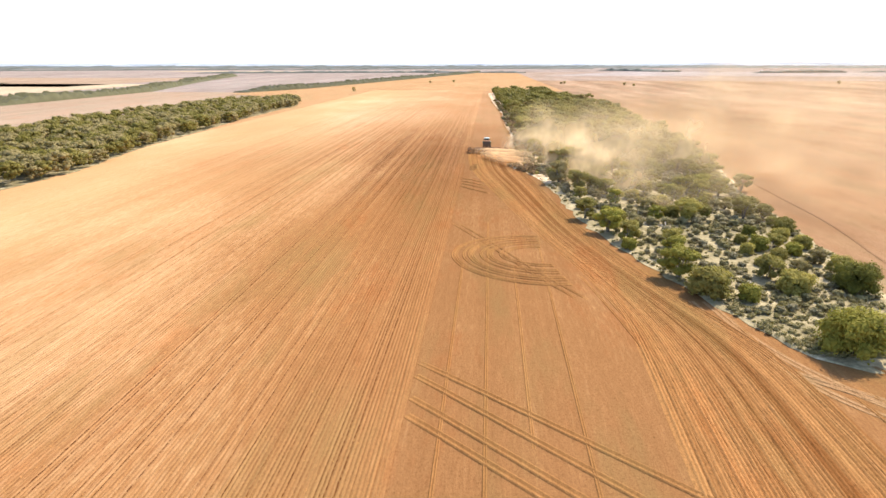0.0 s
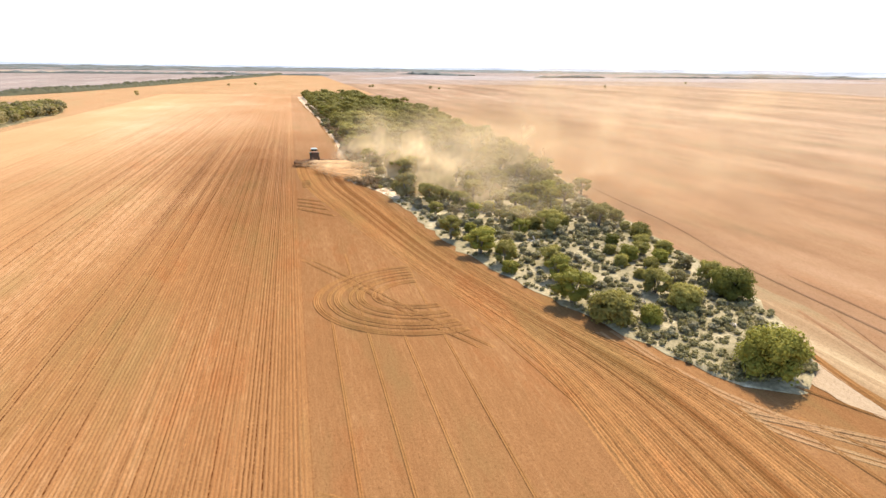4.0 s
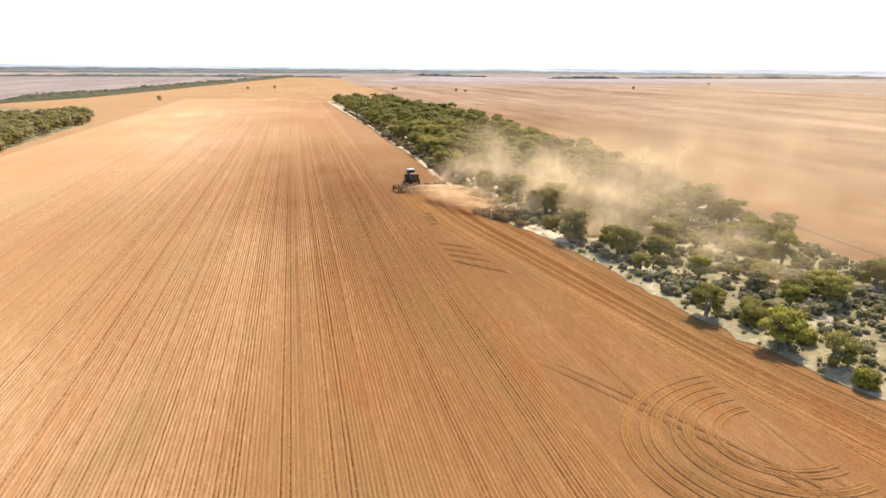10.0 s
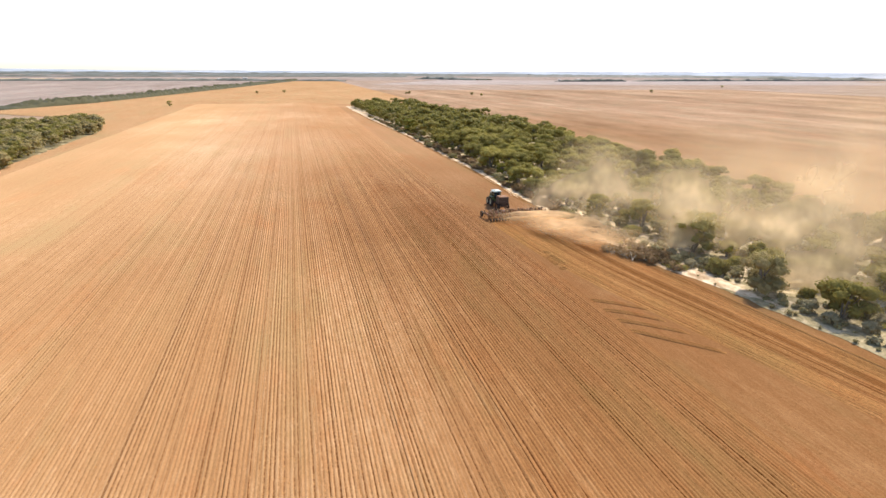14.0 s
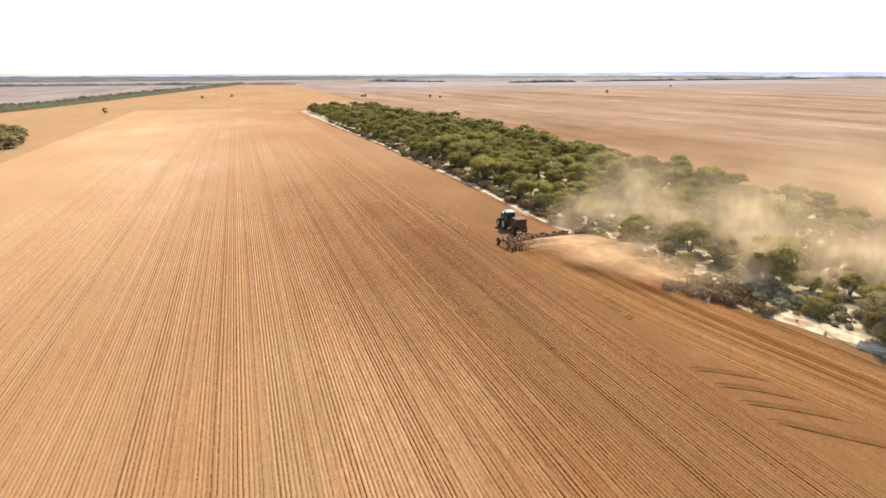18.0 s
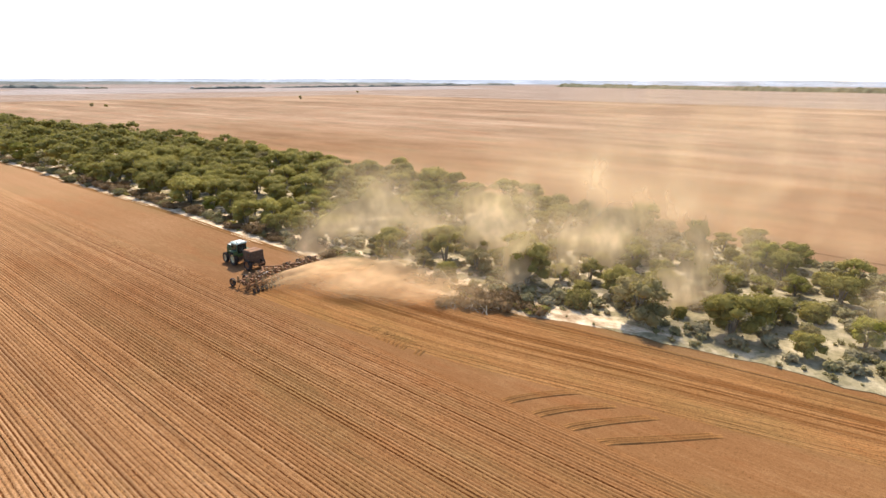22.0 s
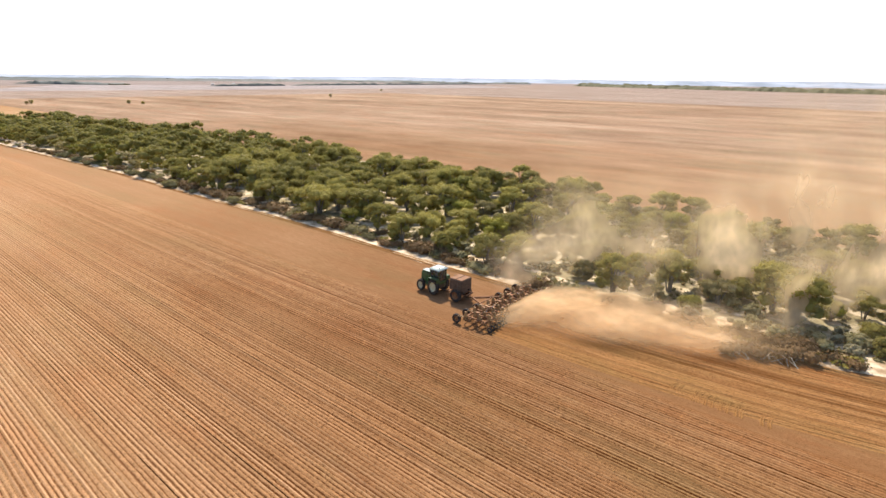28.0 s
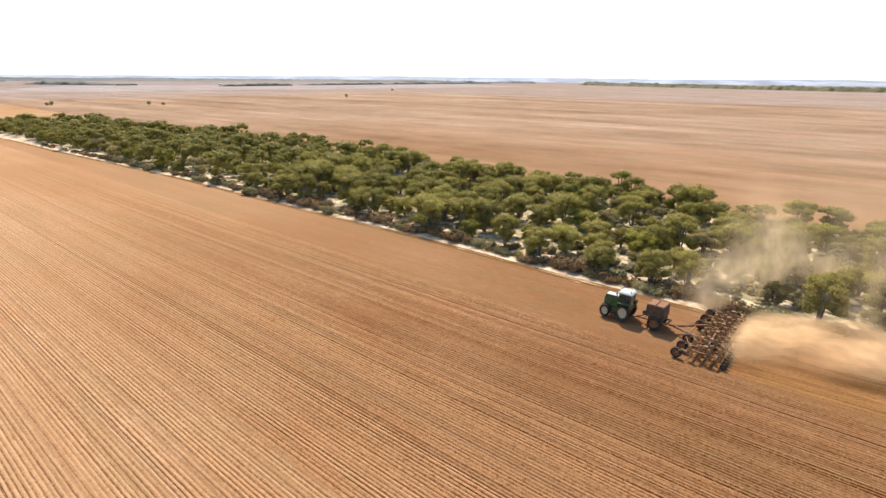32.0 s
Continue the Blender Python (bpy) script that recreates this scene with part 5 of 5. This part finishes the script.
# ---- seeder bar ----
def build_seeder(x, y, z):
    t = new("seeder_bar")
    t.location = (x, y, z)
    tagged(t, "wide rusty seeder bar with spring tynes, raising dust", "seeder")
    half = 5.6
    hitch = (TX + 0.05 - x, AXLE - 4.95 - y, 0.62)
    for sx in (-1, 1):
        part("tow_beam", rods((0.13, hitch, (sx * 1.7 + hitch[0] * 0.3, 1.75, 0.82))), M_RUST, t)
        part("wing_stay", rods((0.035, (hitch[0], hitch[1] - 0.9, 0.75), (sx * 4.2, 1.75, 0.85))), M_RUST, t)
    part("tow_brace", block((-0.9 + hitch[0] * 0.5, 0.9 + hitch[0] * 0.5, 2.5, 2.62, 0.70, 0.82)), M_RUST, t)
    ranks = (1.5, 0.75, 0.0, -0.75)
    for sec, (a, b) in enumerate(((-half, -2.15), (-2.05, 2.05), (2.15, half))):
        for ry in ranks:
            part("tool_bar", block((a, b, ry - 0.09, ry + 0.09, 0.76, 0.94), bevel=0.012), M_RUST, t)
        for k in range(4):
            px = a + 0.25 + (b - a - 0.5) * k / 3
            part("frame_rail", block((px - 0.07, px + 0.07, ranks[-1], ranks[0], 0.94, 1.08), bevel=0.01), M_RUST, t)
    for sx in (-1, 1):
        for ry in (1.2, -0.8):
            part("wing_hinge", block((sx * 2.1 - 0.16, sx * 2.1 + 0.16, ry - 0.14, ry + 0.14, 0.80, 1.15), bevel=0.02), M_OCHRE, t)
        ram = part("ram", rods((0.06, (sx * 1.0, 0.3, 1.50), (sx * 2.1, 0.3, 1.42))), M_OCHRE, t, "ochre hydraulic ram of the folding wing")
        part("ram_rod", rods((0.03, (sx * 2.1, 0.3, 1.42), (sx * 3.5, 0.3, 1.15))), M_CHROME, ram)
        for px in (0.9, 2.9, 4.9):
            part("mast", rods((0.05, (sx * px, 0.7, 0.88), (sx * px, 0.25, 1.52)), (0.05, (sx * px, -0.3, 0.88), (sx * px, 0.25, 1.52))), M_OCHRE, t)
    # gauge wheels in front and carrying wheels within
    for px in (-5.6, -3.9, -2.1, 2.1, 3.9, 5.6):
        hub = wheel(t, px, 2.45, 0.52, 0.32, 0, M_RUST, "gauge_wheel")
        part("fork", rods((0.04, (0.18, 0, 0), (0.18, -0.35, 0.45), (0, -0.92, 0.40)), (0.04, (-0.18, 0, 0), (-0.18, -0.35, 0.45), (0, -0.92, 0.40))), M_OCHRE, hub)
    for px in (-1.6, -1.1, 1.1, 1.6):
        wheel(t, px, 0.2, 0.45, 0.28, 0, M_RUST, "carrying_wheel")
    # spring tynes, rank by rank
    def tyne_me():
        bm = rods((0.045, (0, 0, 0.80), (0, -0.16, 0.98), (0, -0.36, 0.88), (0, -0.36, 0.55), (0, -0.16, 0.22), (0, 0.06, 0.02)), sides=5)
        pt = [bm.verts.new(v) for v in ((-0.05, 0.0, 0.05), (0.05, 0.0, 0.05), (0.0, 0.22, -0.06))]
        bm.faces.new(pt)
        me = bpy.data.meshes.new("tyne")
        bm.to_mesh(me)
        bm.free()
        me.materials.append(M_RUST)
        return me
    shank = tyne_me()
    bm = block((-0.09, 0.09, -0.32, 0.12, 0.92, 1.50, 0.6), (-0.10, 0.10, -0.14, 0.14, 0.64, 0.80), bevel=0.01)
    spring_me = bpy.data.meshes.new("spring_box")
    bm.to_mesh(spring_me)
    bm.free()
    spring_me.materials.append(M_OCHRE)
    bm = rods((0.016, (0, 0, 1.02), (0.05, -0.2, 0.7), (0, -0.25, 0.25)), sides=4)
    hose_me = bpy.data.meshes.new("seed_hose")
    bm.to_mesh(hose_me)
    bm.free()
    hose_me.materials.append(M_TYRE)
    for k in range(36):
        px, ry = -half + 0.15 + k * 0.305, ranks[(k * 2 + k // 2) % 4]
        tyne = new("tyne", shank)
        tyne.parent, tyne.location = t, (px, ry, 0.0)
        box = new("spring_box", spring_me)
        box.parent, box.location = tyne, (0, 0, 0)
        hose = new("seed_hose", hose_me)
        hose.parent, hose.location = tyne, (0.04, -0.05, 0.0)
    # press wheels trailing behind the tynes
    bm = lathe([(-0.05, 0.12), (-0.07, 0.24), (-0.03, 0.31), (0.03, 0.31), (0.07, 0.24), (0.05, 0.12), (-0.05, 0.12)], 12)
    press_me = bpy.data.meshes.new("press_wheel")
    bm.to_mesh(press_me)
    bm.free()
    press_me.materials.append(M_TYRE)
    bm = rods((0.03, (0, 0, 0), (0, 0.55, 0.38), (0, 0.80, 0.52)), sides=5)
    arm_me = bpy.data.meshes.new("press_arm")
    bm.to_mesh(arm_me)
    bm.free()
    arm_me.materials.append(M_OCHRE)
    for k in range(20):
        press = new("press_wheel", press_me)
        press.parent, press.location = t, (-half + 0.3 + k * 0.552, -1.5, 0.30)
        arm = new("press_arm", arm_me)
        arm.parent, arm.location = press, (0.09, 0, 0)
    for px in (-5.0, -3.1, -1.1, 1.1, 3.1, 5.0):
        head = part("seed_head", rods((0.05, (px, 0.2, 0.95), (px, 0.2, 1.55)), (0.20, (px, 0.2, 1.55), (px, 0.2, 1.66)), sides=10), M_RUST, t, "round seed distributor head on a riser")
        for k in range(5):
            a = 2 * math.pi * k / 5 + px
            part("delivery_hose", rods((0.018, (px + 0.18 * math.cos(a), 0.2 + 0.18 * math.sin(a), 1.60), (px + 0.55 * math.cos(a), 0.2 + 0.55 * math.sin(a), 1.45), (px + 0.95 * math.cos(a), 0.2 + 1.0 * math.sin(a), 1.0)), sides=4), M_TYRE, head)
    return t


build_seeder(0.1, AXLE - 9.3, 0.05)


# ---- airborne dust ----
BAR_Y = AXLE - 10.6
SHEETS = [BAR_Y + 7.5, BAR_Y - 3.5, BAR_Y - 15.5, BAR_Y - 29.0, BAR_Y - 44.0]      # where the layers of the cloud stand


def columns():
    """Puffs of dust as (foot x, foot y, head x, head y, height, width, strength), older ones further back, taller and blown east."""
    r = np.random.default_rng(12)
    out = []
    for k, c in enumerate(SHEETS):
        for x0, top, wide, strength in ((6.5, 7.5, 3.0, 1.7), (13.0, 10.5, 3.6, 1.5), (21.0, 13.0, 4.4, 1.0), (31.0, 16.0, 5.4, 0.75), (43.0, 28.0, 6.0, 0.62), (58.0, 36.0, 7.0, 0.52), (76.0, 38.0, 8.0, 0.44), (98.0, 36.0, 9.0, 0.36)):
            x0 = x0 + 4.0 * (r.random() - 0.5) + (4.0 * k if x0 < 20 else 0.0)
            age = (k + x0 / 30) / 6
            keep = (0.64 if x0 < 24 else 0.46 - 0.04 * k) * strength * max(0.25, 1.15 - 0.7 * age) * (0.45 + 1.0 * r.random())
            out.append((x0, c - 0.6 * x0, x0 + 2 + 0.25 * x0 * r.random(), c - 0.6 * x0 - 2, top * (0.7 + 0.6 * r.random()), wide * (0.8 + 0.5 * r.random()), keep))
    return out


COLUMNS = columns()


def dust_rise(x, y, z):
    """How thick the dust hangs at a place: leaning columns over the scrub and a wide thin haze."""
    rise = 0.0
    for x0, y0, x1, y1, top, wide, strength in COLUMNS:
        u = np.clip(z / top, 0, 1.3)
        d2 = (x - x0 - (x1 - x0) * u ** 0.8 - np.sin(u * 6 + x0) * 0.8) ** 2 + (y - y0 - (y1 - y0) * u) ** 2
        rise = rise + strength * np.exp(-d2 / (wide * (0.55 + 0.9 * u)) ** 2) * np.clip(1.2 - u, 0, 1)
    haze = 0.15 * np.exp(-((x - 30) / 30) ** 2 - ((y - BAR_Y + 26) / 34) ** 2 - ((z - 4) / 8) ** 2)
    veil = 0.095 * np.exp(-((x - 68) / 40) ** 2 - ((z - 13) / 15) ** 2)
    return np.clip((rise + haze + veil) * np.clip((z - 0.3) / 1.6, 0, 1), 0, 0.8)


def dust_mesh(X, Y, Z, amount):
    """A layer of dust over a grid, without the parts where there is none."""
    i = np.arange(X.size).reshape(X.shape)
    faces = np.stack([i[:-1, :-1], i[:-1, 1:], i[1:, 1:], i[1:, :-1]], -1).reshape(-1, 4)
    faces = faces[amount.ravel()[faces].max(1) > 0.04]
    fade = np.clip((amount - 0.04) * 1.15, 0, 1)
    me = mesh_from("dust_layer", np.stack([X, Y, Z], -1).reshape(-1, 3), faces, M_DUST, True)
    me.attributes.new("dust_amount", "FLOAT", "POINT").data.foreach_set("value", fade.ravel().astype(np.float32))
    return me


def swell(A, B, seed, coarse, fine):
    return np.array([noise.noise((a * 0.13, b * 0.2, seed * 3.7)) * coarse + noise.noise((a * 0.4, b * 0.5, seed * 1.3)) * fine for a, b in zip(A.ravel().tolist(), B.ravel().tolist())]).reshape(A.shape)


def dust_curtain(y0, slope, x0, x1, top, seed):
    """One billowing layer of the columns, drawn along the wind and curling with height."""
    X, Z = np.meshgrid(np.linspace(x0, x1, 230), np.linspace(0.2, top, 76))
    Y = y0 + slope * X + 0.35 * Z + swell(X, Z, seed, 1.4, 0.0)
    return dust_mesh(X, Y, Z, dust_rise(X, Y, Z))


def dust_blanket(level, thick, seed):
    """One rolling layer of the low cloud behind the bar."""
    X, Y = np.meshgrid(np.linspace(-9, 26, 90), np.linspace(BAR_Y - 30, BAR_Y + 1.4, 90))
    age = np.clip((BAR_Y + 1.4 - Y) / 31, 0, 1)
    off = np.abs(X - 1.6 - 9.5 * age) / (7.0 - 1.0 * age)
    inside = np.clip(1.2 - off ** 2, 0, 1) * np.clip((BAR_Y + 1.4 - Y) / 2.0, 0, 1) * np.clip((1 - age) * 1.5, 0, 1)
    Z = 0.25 + level * (0.35 + 0.65 * np.sqrt(age)) * (0.75 + 0.25 * inside) * (1.0 + swell(X, Y, seed, 0.42, 0.14))
    return dust_mesh(X, Y, np.maximum(Z, 0.12), np.clip(inside * 1.15 - 0.1, 0, 1) ** 1.2 * thick)


cloud = new("dust_cloud")
tagged(cloud, "cloud of pale orange dust drifting off the seeder over the scrub", "dust", kind="stuff")
for k, c in enumerate(SHEETS):
    new("dust_layer", dust_curtain(c, -0.6, -3, 140, 46, k + 1)).parent = cloud
for k, (level, thick) in enumerate(((0.9, 0.95), (2.4, 0.85))):
    new("dust_layer", dust_blanket(level, thick, k + 20)).parent = cloud


# ---- farm sheds near the horizon ----
M_SHED = paint("white_shed_sheeting", (0.50, 0.49, 0.46), 0.7, amount=0.3, spec=0.1)


def build_shed(x, y, long, turn):
    t = new("farm_shed")
    t.matrix_world = pose(x, y, -0.3, 0, 0, turn) @ Matrix.Diagonal((0.5, 0.6, 0.6, 1))
    tagged(t, "pale sheet-metal farm shed on the far plain", "shed", "sheds on the far plain")
    h = long / 2
    part("wall", block((-h, h, -5, 5, 0, 5.0), bevel=0.05), M_SHED, t)
    bm = bmesh.new()
    pts = [bm.verts.new(v) for sx in (-1, 1) for v in ((sx * (h + 0.4), -5.5, 4.9), (sx * (h + 0.4), 0, 7.2), (sx * (h + 0.4), 5.5, 4.9), (sx * (h + 0.4), 0, 7.0))]
    for q in ((0, 1, 5, 4), (1, 2, 6, 5), (2, 3, 7, 6), (3, 0, 4, 7), (0, 3, 2, 1), (4, 5, 6, 7)):
        bm.faces.new([pts[i] for i in q])
    part("roof", bm, M_SHED, t, "low gabled roof of pale sheets")
    part("door", block((-2.2, 2.2, -5.08, -5.0, 0, 4.2), bevel=0.02), M_STEEL, t, "dark sliding door")
    return t


for x, y, long, turn in ((-250, 1440, 22, 12), (-196, 1460, 16, 20), (-150, 1600, 24, 8), (820, 1640, 18, -30), (720, 1570, 14, -24)):
    build_shed(x, y, long, turn)
